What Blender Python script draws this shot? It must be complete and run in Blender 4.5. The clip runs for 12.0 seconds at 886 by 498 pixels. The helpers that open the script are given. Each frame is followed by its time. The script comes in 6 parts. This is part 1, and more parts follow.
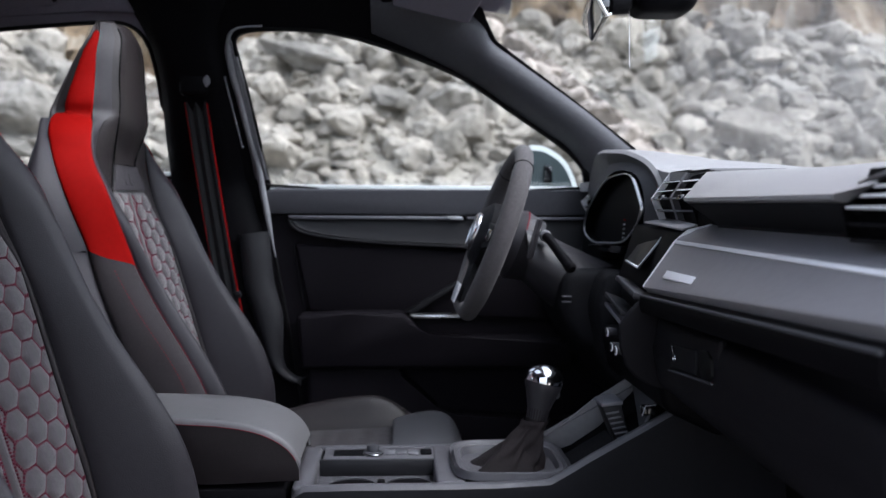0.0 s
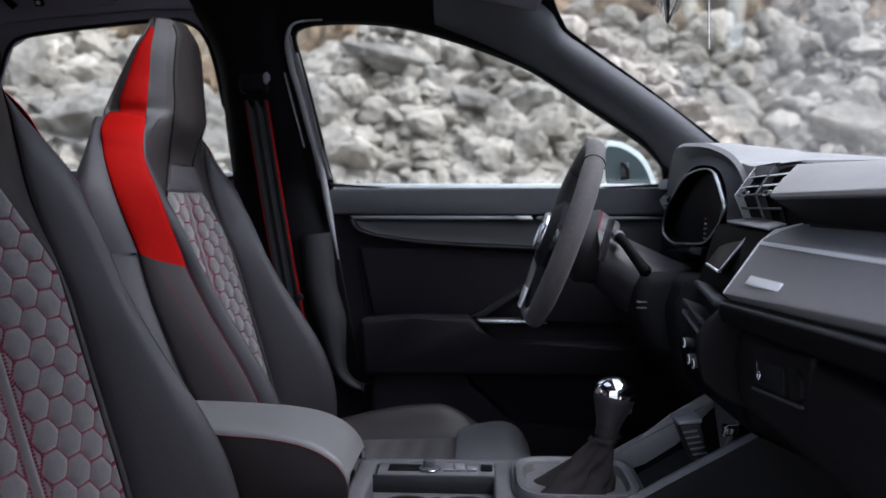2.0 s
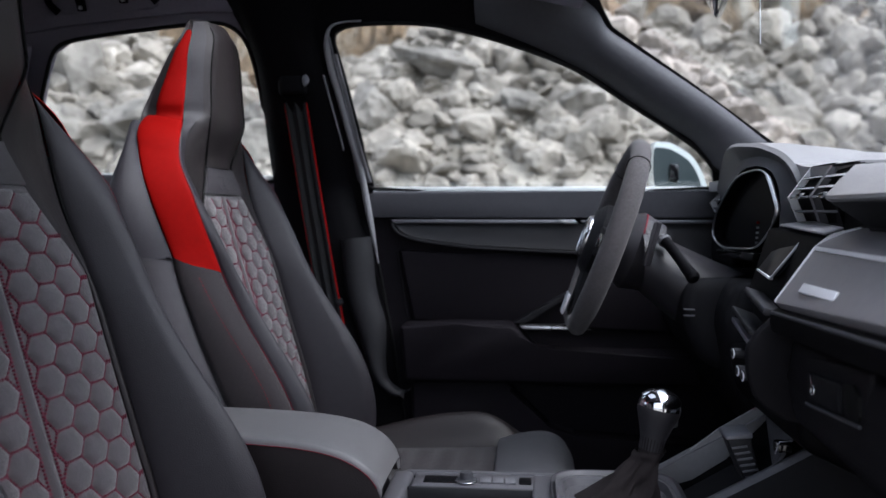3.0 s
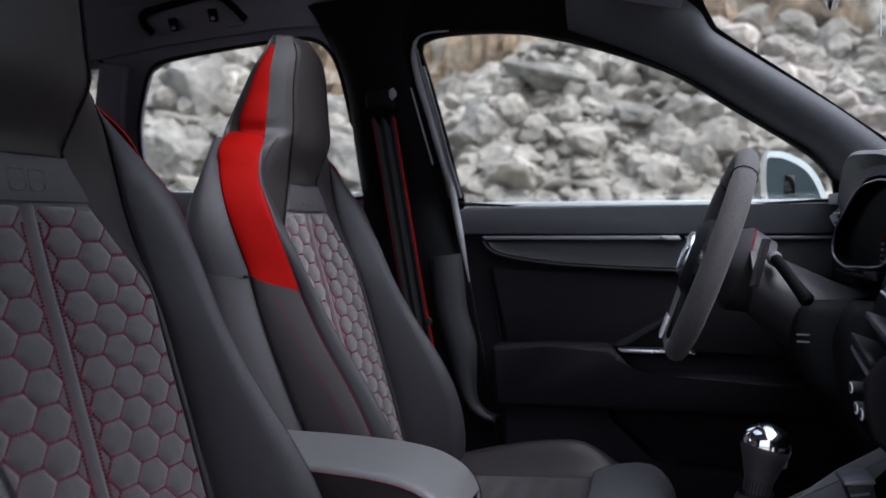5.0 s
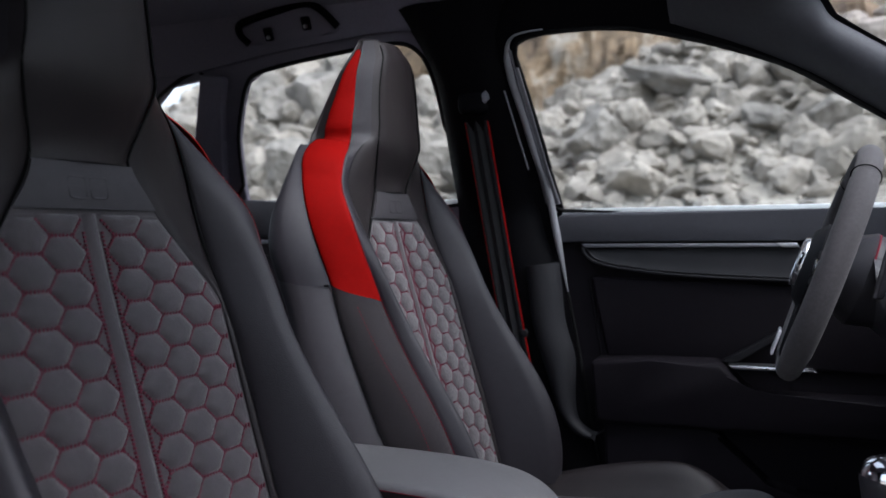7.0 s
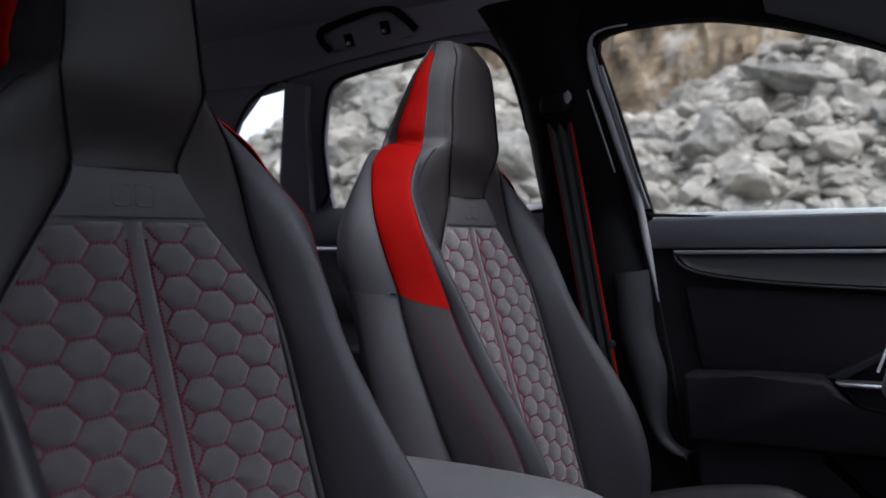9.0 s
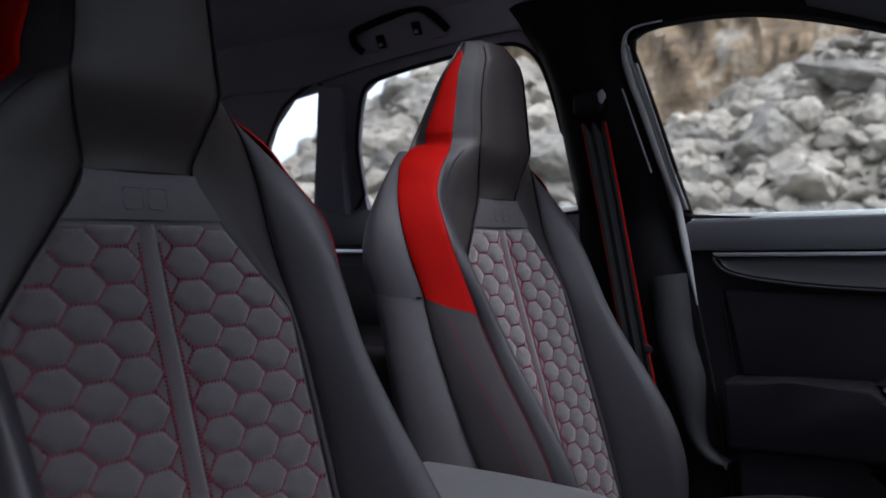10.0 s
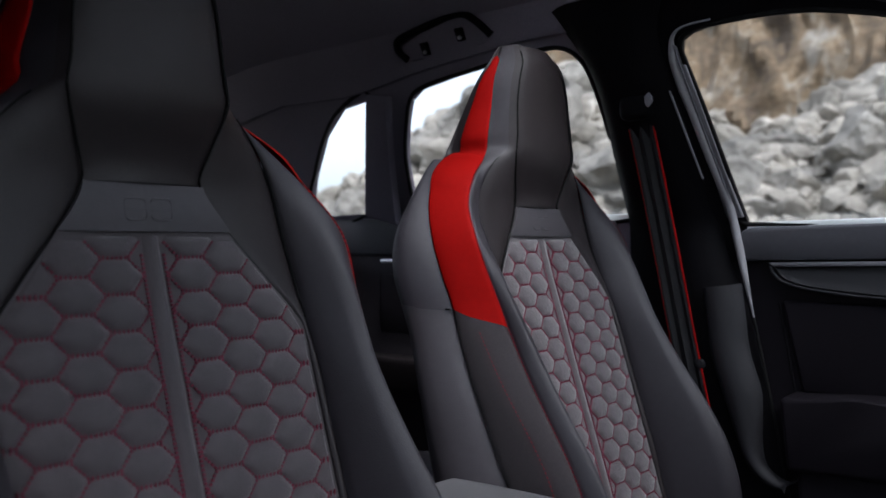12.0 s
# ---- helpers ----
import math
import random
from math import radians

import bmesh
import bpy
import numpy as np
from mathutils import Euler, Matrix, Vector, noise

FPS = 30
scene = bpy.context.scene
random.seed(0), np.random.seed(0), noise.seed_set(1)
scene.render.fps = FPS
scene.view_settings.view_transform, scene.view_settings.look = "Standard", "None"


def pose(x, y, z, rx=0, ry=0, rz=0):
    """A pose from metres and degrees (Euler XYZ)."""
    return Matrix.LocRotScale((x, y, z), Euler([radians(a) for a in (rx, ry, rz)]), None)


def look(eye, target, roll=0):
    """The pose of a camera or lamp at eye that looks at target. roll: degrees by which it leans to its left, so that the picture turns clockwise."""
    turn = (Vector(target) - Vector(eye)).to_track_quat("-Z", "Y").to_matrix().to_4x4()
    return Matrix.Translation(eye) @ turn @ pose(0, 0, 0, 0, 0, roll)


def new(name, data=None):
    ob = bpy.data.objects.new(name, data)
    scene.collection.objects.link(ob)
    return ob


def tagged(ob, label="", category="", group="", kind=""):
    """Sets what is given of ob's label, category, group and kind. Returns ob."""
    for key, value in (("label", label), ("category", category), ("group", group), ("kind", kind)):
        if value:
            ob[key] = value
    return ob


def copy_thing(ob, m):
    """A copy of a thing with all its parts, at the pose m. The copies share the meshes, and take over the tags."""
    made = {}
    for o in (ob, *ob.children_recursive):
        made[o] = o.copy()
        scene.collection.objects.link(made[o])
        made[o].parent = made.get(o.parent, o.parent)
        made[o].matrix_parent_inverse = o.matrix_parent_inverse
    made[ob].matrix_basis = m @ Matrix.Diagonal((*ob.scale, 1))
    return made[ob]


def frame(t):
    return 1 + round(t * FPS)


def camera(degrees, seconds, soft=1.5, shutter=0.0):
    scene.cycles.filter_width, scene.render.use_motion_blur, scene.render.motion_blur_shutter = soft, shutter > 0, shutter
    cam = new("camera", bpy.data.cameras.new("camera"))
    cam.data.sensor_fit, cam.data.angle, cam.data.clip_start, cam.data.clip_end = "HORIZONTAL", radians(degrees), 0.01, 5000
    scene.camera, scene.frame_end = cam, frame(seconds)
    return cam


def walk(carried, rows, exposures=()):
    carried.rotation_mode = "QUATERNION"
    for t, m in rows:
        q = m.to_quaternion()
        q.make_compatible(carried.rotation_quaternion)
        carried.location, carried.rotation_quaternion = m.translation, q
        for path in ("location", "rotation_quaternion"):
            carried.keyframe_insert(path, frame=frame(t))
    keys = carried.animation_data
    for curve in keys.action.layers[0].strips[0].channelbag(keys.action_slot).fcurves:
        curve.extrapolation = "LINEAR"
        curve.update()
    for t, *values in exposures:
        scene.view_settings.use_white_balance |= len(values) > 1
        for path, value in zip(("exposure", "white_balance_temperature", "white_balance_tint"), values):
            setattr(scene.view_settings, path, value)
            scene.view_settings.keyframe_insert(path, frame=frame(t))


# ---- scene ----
cam = camera(54.5, 12.0)
cam.data.dof.use_dof, cam.data.dof.focus_distance, cam.data.dof.aperture_fstop = True, 1.15, 5.3
PATH = [
    (0, (0.352, -1.306, 0.976), (0.463, 0.689, 0.873), 0.4),
    (0.5, (0.361, -1.282, 0.975), (0.427, 0.714, 0.872), 0.3),
    (1, (0.371, -1.261, 0.975), (0.392, 0.736, 0.871), 0.2),
    (1.5, (0.38, -1.239, 0.973), (0.355, 0.758, 0.872), 0.2),
    (2, (0.39, -1.215, 0.973), (0.307, 0.781, 0.871), 0.1),
    (2.5, (0.399, -1.194, 0.973), (0.259, 0.798, 0.873), 0.1),
    (3, (0.408, -1.174, 0.973), (0.207, 0.814, 0.879), -0.0),
    (5, (0.443, -1.093, 0.973), (-0.018, 0.852, 0.917), -0.3),
    (5.5, (0.452, -1.073, 0.972), (-0.079, 0.854, 0.924), -0.4),
    (6, (0.46, -1.056, 0.972), (-0.137, 0.853, 0.926), -0.5),
    (6.5, (0.468, -1.035, 0.972), (-0.199, 0.85, 0.931), -0.5),
    (7, (0.478, -1.018, 0.971), (-0.253, 0.843, 0.937), -0.6),
    (9, (0.514, -0.945, 0.97), (-0.455, 0.805, 0.955), -0.8),
    (9.5, (0.523, -0.927, 0.971), (-0.499, 0.793, 0.959), -0.8),
    (10, (0.533, -0.909, 0.97), (-0.536, 0.781, 0.962), -0.9),
    (10.5, (0.543, -0.891, 0.971), (-0.574, 0.768, 0.964), -0.9),
    (11, (0.554, -0.874, 0.97), (-0.603, 0.758, 0.968), -1.0),
    (11.5, (0.568, -0.858, 0.971), (-0.625, 0.748, 0.976), -1.0),
    (12, (0.576, -0.84, 0.971), (-0.65, 0.74, 0.986), -1.0),
]
walk(cam, [(t, look(eye, aim, roll)) for t, eye, aim, roll in PATH], exposures=[(0.0, 1.89, 5850, 14), (3.0, 1.79, 5850, 14), (5.5, 1.65, 5850, 14), (12.0, 1.51, 5850, 14)])

# ---------------------------------------------------------------- light
world = bpy.data.worlds.new("overcast_sky")
scene.world = world
world.use_nodes = True
wn, wl = world.node_tree.nodes, world.node_tree.links
sky = wn.new("ShaderNodeTexSky")
sky.sky_type, sky.sun_disc = "NISHITA", False
sky.sun_elevation, sky.sun_rotation = radians(60), radians(110)
sky.air_density, sky.dust_density = 1.0, 4.0
wn["Background"].inputs["Strength"].default_value = 0.15
pale = wn.new("ShaderNodeHueSaturation")
pale.inputs["Saturation"].default_value = 0.35
wl.new(sky.outputs[0], pale.inputs["Color"])
wl.new(pale.outputs[0], wn["Background"].inputs["Color"])
sun_data = bpy.data.lights.new("sun", "SUN")
sun_data.energy, sun_data.angle, sun_data.color = 0.8, radians(50), (1.0, 0.96, 0.92)
sun = new("sun", sun_data)
sun.matrix_world = look((7, -3.5, 12), (0, 0, 0))

# ---------------------------------------------------------------- materials


def material(name, color, rough=0.5, metal=0.0, scale=60.0, vary=0.15, bump=0.0, bump_scale=400.0, big=3.0, spec=0.5, coat=0.0, sheen=0.0):
    """A principled surface with variation at two sizes and fine relief."""
    m = bpy.data.materials.new(name)
    m.use_nodes = True
    n, l = m.node_tree.nodes, m.node_tree.links
    p = n["Principled BSDF"]
    p.inputs["Roughness"].default_value, p.inputs["Metallic"].default_value = rough, metal
    p.inputs["Specular IOR Level"].default_value = spec
    p.inputs["Coat Weight"].default_value = coat
    p.inputs["Sheen Weight"].default_value = sheen
    tc = n.new("ShaderNodeTexCoord")
    small, large = n.new("ShaderNodeTexNoise"), n.new("ShaderNodeTexNoise")
    small.inputs["Scale"].default_value, large.inputs["Scale"].default_value = scale, big
    small.inputs["Detail"].default_value = 6
    add = n.new("ShaderNodeMath")
    add.operation = "ADD"
    l.new(tc.outputs["Object"], small.inputs["Vector"])
    l.new(tc.outputs["Object"], large.inputs["Vector"])
    l.new(small.outputs["Fac"], add.inputs[0])
    l.new(large.outputs["Fac"], add.inputs[1])
    ramp = n.new("ShaderNodeMapRange")
    ramp.inputs["From Min"].default_value, ramp.inputs["From Max"].default_value = 0.6, 1.4
    ramp.inputs["To Min"].default_value, ramp.inputs["To Max"].default_value = 1 - vary, 1 + vary
    l.new(add.outputs[0], ramp.inputs["Value"])
    mul = n.new("ShaderNodeVectorMath")
    mul.operation = "SCALE"
    mul.inputs[0].default_value = color[:3]
    l.new(ramp.outputs[0], mul.inputs["Scale"])
    l.new(mul.outputs[0], p.inputs["Base Color"])
    rr = n.new("ShaderNodeMapRange")
    rr.inputs["From Min"].default_value, rr.inputs["From Max"].default_value = 0.3, 0.7
    rr.inputs["To Min"].default_value, rr.inputs["To Max"].default_value = max(0, rough - 0.06), min(1, rough + 0.06)
    l.new(large.outputs["Fac"], rr.inputs["Value"])
    l.new(rr.outputs[0], p.inputs["Roughness"])
    if bump:
        b, t = n.new("ShaderNodeBump"), n.new("ShaderNodeTexNoise")
        t.inputs["Scale"].default_value, t.inputs["Detail"].default_value = bump_scale, 4
        b.inputs["Strength"].default_value, b.inputs["Distance"].default_value = bump, 0.002
        l.new(tc.outputs["Object"], t.inputs["Vector"])
        l.new(t.outputs["Fac"], b.inputs["Height"])
        l.new(b.outputs[0], p.inputs["Normal"])
    return m


LEATHER = material("black_nappa_leather", (0.0160, 0.0128, 0.0136), 0.47, scale=90, vary=0.15, bump=0.25, bump_scale=700, spec=0.33)
# black leather made lighter and bluer: skylight on the bolster roll as colour
LIT_BOLSTER = material("lit_bolster_leather", (0.0215, 0.0194, 0.0232), 0.5, scale=90, vary=0.15, bump=0.25, bump_scale=700, spec=0.35)
REAR_TRIM = material("charcoal_rear_trim", (0.040, 0.036, 0.042), 0.6, scale=110, vary=0.15, bump=0.25, bump_scale=800, spec=0.25)
THIGH = material("grey_thigh_leather", (0.074, 0.075, 0.081), 0.5, scale=90, vary=0.12, bump=0.25, bump_scale=700, spec=0.35)
LEATHER_GREY = material("dark_grey_leather", (0.046, 0.042, 0.047), 0.5, scale=90, vary=0.12, bump=0.25, bump_scale=700, spec=0.35)
FLAP = material("charcoal_leather", (0.026, 0.024, 0.029), 0.55, scale=90, vary=0.12, bump=0.25, bump_scale=700, spec=0.25)
SUEDE = material("grey_quilted_suede", (0.0490, 0.0412, 0.0440), 0.65, scale=250, vary=0.2, bump=0.3, bump_scale=1500, sheen=0.4, spec=0.3)
SIDE_SUEDE = material("dark_side_suede", (0.0235, 0.0195, 0.0215), 0.75, scale=300, vary=0.25, bump=0.4, bump_scale=1300, sheen=0.15, spec=0.2)
SUEDE_DARK = material("dark_suede", (0.066, 0.061, 0.063), 0.85, scale=250, vary=0.25, bump=0.3, bump_scale=1500, sheen=0.1, spec=0.2)
LIT_ARM_LEATHER = material("lit_armrest_leather", (0.108, 0.106, 0.110), 0.45, scale=90, vary=0.1, bump=0.25, bump_scale=700, spec=0.4)
PLATE = material("embossed_black_leather", (0.046, 0.043, 0.047), 0.48, scale=90, vary=0.12, bump=0.25, bump_scale=700, spec=0.34)
CONSOLE = material("grey_console_plastic", (0.074, 0.073, 0.081), 0.42, scale=120, vary=0.1, bump=0.25, bump_scale=900, spec=0.45)
SHROUD = material("grey_column_plastic", (0.0215, 0.0205, 0.0240), 0.45, scale=120, vary=0.1, bump=0.3, bump_scale=900, spec=0.40)
DOORLOW = material("black_door_plastic", (0.0080, 0.0068, 0.0088), 0.6, scale=120, vary=0.12, bump=0.3, bump_scale=900, spec=0.08)
SEAL_HIGHLIGHT = material("door_seal_highlight_grey", (0.21, 0.21, 0.22), 0.45, scale=120, vary=0.1, bump=0.2, bump_scale=900, spec=0.4)
PILLAR = material("black_pillar_plastic", (0.013, 0.013, 0.015), 0.5, scale=120, vary=0.1, bump=0.3, bump_scale=900, spec=0.3)
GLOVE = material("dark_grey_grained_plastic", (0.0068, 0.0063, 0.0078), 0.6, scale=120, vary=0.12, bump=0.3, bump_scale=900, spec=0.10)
SEAM_THREAD = material("dark_red_seam_thread", (0.105, 0.010, 0.018), 0.7, scale=500, spec=0.1)
BOOT = material("black_suede", (0.0165, 0.0138, 0.0145), 0.85, scale=250, vary=0.25, bump=0.3, bump_scale=1500, sheen=0.0, spec=0.1)
RED = material("red_nappa_leather", (0.215, 0.0030, 0.002), 0.6, scale=120, vary=0.08, bump=0.25, bump_scale=700, spec=0.03)
THREAD = material("red_thread", (0.135, 0.024, 0.042), 0.7, scale=500, spec=0.1)
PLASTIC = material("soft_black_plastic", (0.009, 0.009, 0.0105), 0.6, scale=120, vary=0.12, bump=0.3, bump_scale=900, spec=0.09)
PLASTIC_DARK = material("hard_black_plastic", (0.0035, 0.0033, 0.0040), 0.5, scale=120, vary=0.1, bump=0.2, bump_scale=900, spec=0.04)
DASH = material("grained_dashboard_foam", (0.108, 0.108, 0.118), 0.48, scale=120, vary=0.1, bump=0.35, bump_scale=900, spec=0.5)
# paler than the foam: windscreen light on the dashboard top is in this colour
LIT_PAD = material("lit_dashboard_pad", (0.20, 0.198, 0.203), 0.45, scale=120, vary=0.1, bump=0.35, bump_scale=900, spec=0.5)
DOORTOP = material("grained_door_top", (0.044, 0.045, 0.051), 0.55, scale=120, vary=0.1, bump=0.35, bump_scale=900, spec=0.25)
TRIM = material("brushed_dark_aluminium", (0.17, 0.17, 0.19), 0.45, 0.5, scale=90, vary=0.1, bump=0.1, bump_scale=600)
FASCIA = material("dark_fascia_metal", (0.230, 0.226, 0.240), 0.40, 0.2, scale=90, vary=0.1, bump=0.1, bump_scale=600)
BRIGHT = material("bright_satin_trim", (0.84, 0.85, 0.88), 0.32, 0.12, scale=90, vary=0.05)
SCREEN_GLASS = material("matte_dark_glass", (0.006, 0.006, 0.008), 0.30, scale=40, vary=0.1, spec=0.25)
GLOSS = material("piano_black", (0.006, 0.006, 0.007), 0.08, scale=40, vary=0.1, coat=0.5)
CHROME = material("chrome", (0.75, 0.76, 0.78), 0.12, 1.0, scale=60, vary=0.05)
SATIN = material("satin_aluminium", (0.55, 0.56, 0.58), 0.3, 1.0, scale=80, vary=0.06)
LINER = material("dark_headliner_cloth", (0.17, 0.16, 0.195), 0.9, scale=300, vary=0.15, bump=0.3, bump_scale=1400, spec=0.1)
CARPET = material("black_carpet", (0.006, 0.0055, 0.0065), 0.95, scale=400, vary=0.3, bump=0.6, bump_scale=900, spec=0.0)
WEBBING = material("black_seat_belt_webbing", (0.012, 0.012, 0.013), 0.6, scale=500, vary=0.2, bump=0.4, bump_scale=1200, spec=0.15)
RUBBER = material("black_rubber_seal", (0.006, 0.006, 0.006), 0.6, scale=100, vary=0.1, spec=0.1)
PAINT = material("pale_grey_green_car_paint", (0.74, 0.79, 0.78), 0.25, 0.0, scale=300, vary=0.03, coat=0.8)


def glass_material():
    m = bpy.data.materials.new("clear_glass")
    m.use_nodes = True
    n, l = m.node_tree.nodes, m.node_tree.links
    n.remove(n["Principled BSDF"])
    t, g, mix, f = (n.new("ShaderNodeBsdfTransparent"), n.new("ShaderNodeBsdfGlossy"), n.new("ShaderNodeMixShader"), n.new("ShaderNodeLayerWeight"))
    t.inputs["Color"].default_value = (0.94, 0.96, 0.95, 1)
    g.inputs["Roughness"].default_value = 0.0
    f.inputs["Blend"].default_value = 0.5
    power, scale = n.new("ShaderNodeMath"), n.new("ShaderNodeMath")
    power.operation, scale.operation = "POWER", "MULTIPLY_ADD"
    power.inputs[1].default_value = 5.0
    scale.inputs[1].default_value, scale.inputs[2].default_value = 0.9, 0.04
    l.new(f.outputs["Facing"], power.inputs[0])
    l.new(power.outputs[0], scale.inputs[0])
    l.new(scale.outputs[0], mix.inputs[0])
    l.new(t.outputs[0], mix.inputs[1])
    l.new(g.outputs[0], mix.inputs[2])
    l.new(mix.outputs[0], n["Material Output"].inputs[0])
    return m


GLASS = glass_material()


def rock_material(name, c1, c2, c3, stretch=1.0, spread=1.0, slant=0.0):
    m = bpy.data.materials.new(name)
    m.use_nodes = True
    n, l = m.node_tree.nodes, m.node_tree.links
    p = n["Principled BSDF"]
    p.inputs["Roughness"].default_value = 0.85
    geo, info = n.new("ShaderNodeNewGeometry"), n.new("ShaderNodeObjectInfo")
    a, b = n.new("ShaderNodeTexNoise"), n.new("ShaderNodeTexNoise")
    a.inputs["Scale"].default_value, a.inputs["Detail"].default_value, a.inputs["Roughness"].default_value = 1.3, 8, 0.65
    b.inputs["Scale"].default_value, b.inputs["Detail"].default_value = 9, 8
    mp = n.new("ShaderNodeMapping")
    mp.inputs["Scale"].default_value = (1.0, 1.0, stretch)
    mp.inputs["Rotation"].default_value = (0.0, radians(slant), 0.0)
    l.new(geo.outputs["Position"], mp.inputs["Vector"])
    l.new(mp.outputs[0], a.inputs["Vector"])
    l.new(geo.outputs["Position"], b.inputs["Vector"])
    r = n.new("ShaderNodeValToRGB")
    r.color_ramp.elements[0].position, r.color_ramp.elements[1].position = 0.5 - 0.14 * spread, 0.5 + 0.06 * spread
    r.color_ramp.elements[0].color, r.color_ramp.elements[1].color = (*c1, 1), (*c2, 1)
    e = r.color_ramp.elements.new(0.5 + 0.22 * spread)
    e.color = (*c3, 1)
    l.new(a.outputs["Fac"], r.inputs[0])
    s = n.new("ShaderNodeMapRange")
    s.inputs["From Min"].default_value, s.inputs["From Max"].default_value = 0.3, 0.7
    s.inputs["To Min"].default_value, s.inputs["To Max"].default_value = 0.75, 1.2
    l.new(b.outputs["Fac"], s.inputs["Value"])
    tone = n.new("ShaderNodeMapRange")
    tone.inputs["To Min"].default_value, tone.inputs["To Max"].default_value = 0.75, 1.2
    both = n.new("ShaderNodeMath")
    both.operation = "FRACT"
    plus = n.new("ShaderNodeMath")
    l.new(info.outputs["Random"], plus.inputs[0])
    l.new(geo.outputs["Random Per Island"], plus.inputs[1])
    l.new(plus.outputs[0], both.inputs[0])
    l.new(both.outputs[0], tone.inputs["Value"])
    k = n.new("ShaderNodeMath")
    k.operation = "MULTIPLY"
    l.new(s.outputs[0], k.inputs[0])
    l.new(tone.outputs[0], k.inputs[1])
    v = n.new("ShaderNodeVectorMath")
    v.operation = "SCALE"
    l.new(r.outputs[0], v.inputs[0])
    l.new(k.outputs[0], v.inputs["Scale"])
    l.new(v.outputs[0], p.inputs["Base Color"])
    bu = n.new("ShaderNodeBump")
    bu.inputs["Strength"].default_value, bu.inputs["Distance"].default_value = 0.9, 0.06
    l.new(b.outputs["Fac"], bu.inputs["Height"])
    l.new(bu.outputs[0], p.inputs["Normal"])
    return m


ROCK = rock_material("pale_grey_quarry_stone", (0.145, 0.130, 0.108), (0.270, 0.246, 0.210), (0.350, 0.322, 0.280))
CLIFF = rock_material("brown_grey_quarry_face", (0.050, 0.034, 0.019), (0.190, 0.134, 0.078), (0.36, 0.33, 0.28), stretch=0.35, spread=0.8, slant=-28)
BLOCK = rock_material("weathered_grey_block", (0.100, 0.092, 0.080), (0.200, 0.186, 0.164), (0.275, 0.256, 0.228))
GROUND = rock_material("gravel_ground", (0.17, 0.155, 0.125), (0.29, 0.268, 0.225), (0.36, 0.335, 0.29))

# ---------------------------------------------------------------- mesh helpers


def part(name, bm, mat, parent=None, label="", smooth=True, sharp=38):
    """Links a bmesh as one mesh object under a thing or part."""
    me = bpy.data.meshes.new(name)
    bmesh.ops.recalc_face_normals(bm, faces=bm.faces)
    bm.to_mesh(me)
    bm.free()
    for p in me.polygons:
        p.use_smooth = smooth
    me.materials.append(mat)
    ob = new(name, me)
    if smooth:
        me.set_sharp_from_angle(angle=radians(sharp))
    if parent is not None:
        ob.parent = parent
    if label:
        ob["label"] = label
    return ob


def thing(name, label, category, group="", kind="", at=(0, 0, 0)):
    ob = new(name)
    ob.empty_display_size = 0.05
    ob.location = at
    return tagged(ob, label, category, group, kind)


def box(lo, hi, bevel=0.0, seg=2):
    bm = bmesh.new()
    bmesh.ops.create_cube(bm, size=1)
    lo, hi = Vector(lo), Vector(hi)
    for v in bm.verts:
        v.co = Vector([lo[i] + (v.co[i] + 0.5) * (hi[i] - lo[i]) for i in range(3)])
    if bevel:
        bmesh.ops.bevel(bm, geom=bm.edges[:], offset=bevel, segments=seg, affect="EDGES", profile=0.5)
    return bm


def slab(outline, offset, bevel=0.0, seg=2):
    """A closed outline of 3D points, thickened by the offset vector."""
    bm = bmesh.new()
    a = [bm.verts.new(p) for p in outline]
    b = [bm.verts.new(Vector(p) + Vector(offset)) for p in outline]
    bm.faces.new(a)
    bm.faces.new(b[::-1])
    for i in range(len(a)):
        j = (i + 1) % len(a)
        bm.faces.new((a[j], a[i], b[i], b[j]))
    if bevel:
        bmesh.ops.bevel(bm, geom=bm.edges[:], offset=bevel, segments=seg, affect="EDGES", profile=0.5)
    return bm


def profile(points, y0, y1, bevel=0.0, seg=2, shear=0.0):
    """An outline in x and z drawn out along y; shear moves x with y."""
    return slab([(x + shear * y0, y0, z) for x, z in points], (shear * (y1 - y0), y1 - y0, 0), bevel, seg)


def grid(rows, closed=False, thick=0.0):
    """A sheet through rows of points, made solid by thick along its normals."""
    bm = bmesh.new()
    vs = [[bm.verts.new(p) for p in r] for r in rows]
    for a, b in zip(vs, vs[1:]):
        n = len(a)
        for i in range(n if closed else n - 1):
            j = (i + 1) % n
            bm.faces.new((a[i], a[j], b[j], b[i]))
    if thick:
        bmesh.ops.recalc_face_normals(bm, faces=bm.faces)
        bmesh.ops.solidify(bm, geom=bm.faces[:], thickness=thick)
    return bm


def curve(points, n=8, closed=False):
    """A smooth line through the points."""
    p = [Vector(q) for q in points]
    out = []
    m = len(p)
    for i in range(m if closed else m - 1):
        a, b = p[i], p[(i + 1) % m]
        z = p[i - 1] if (i or closed) else a - (b - a)
        c = p[(i + 2) % m] if (i + 2 < m or closed) else b + (b - a)
        for k in range(n):
            t = k / n
            out.append(0.5 * (2 * a + (b - z) * t + (2 * z - 5 * a + 4 * b - c) * t * t + (3 * a - z - 3 * b + c) * t ** 3))
    if not closed:
        out.append(p[-1])
    return out


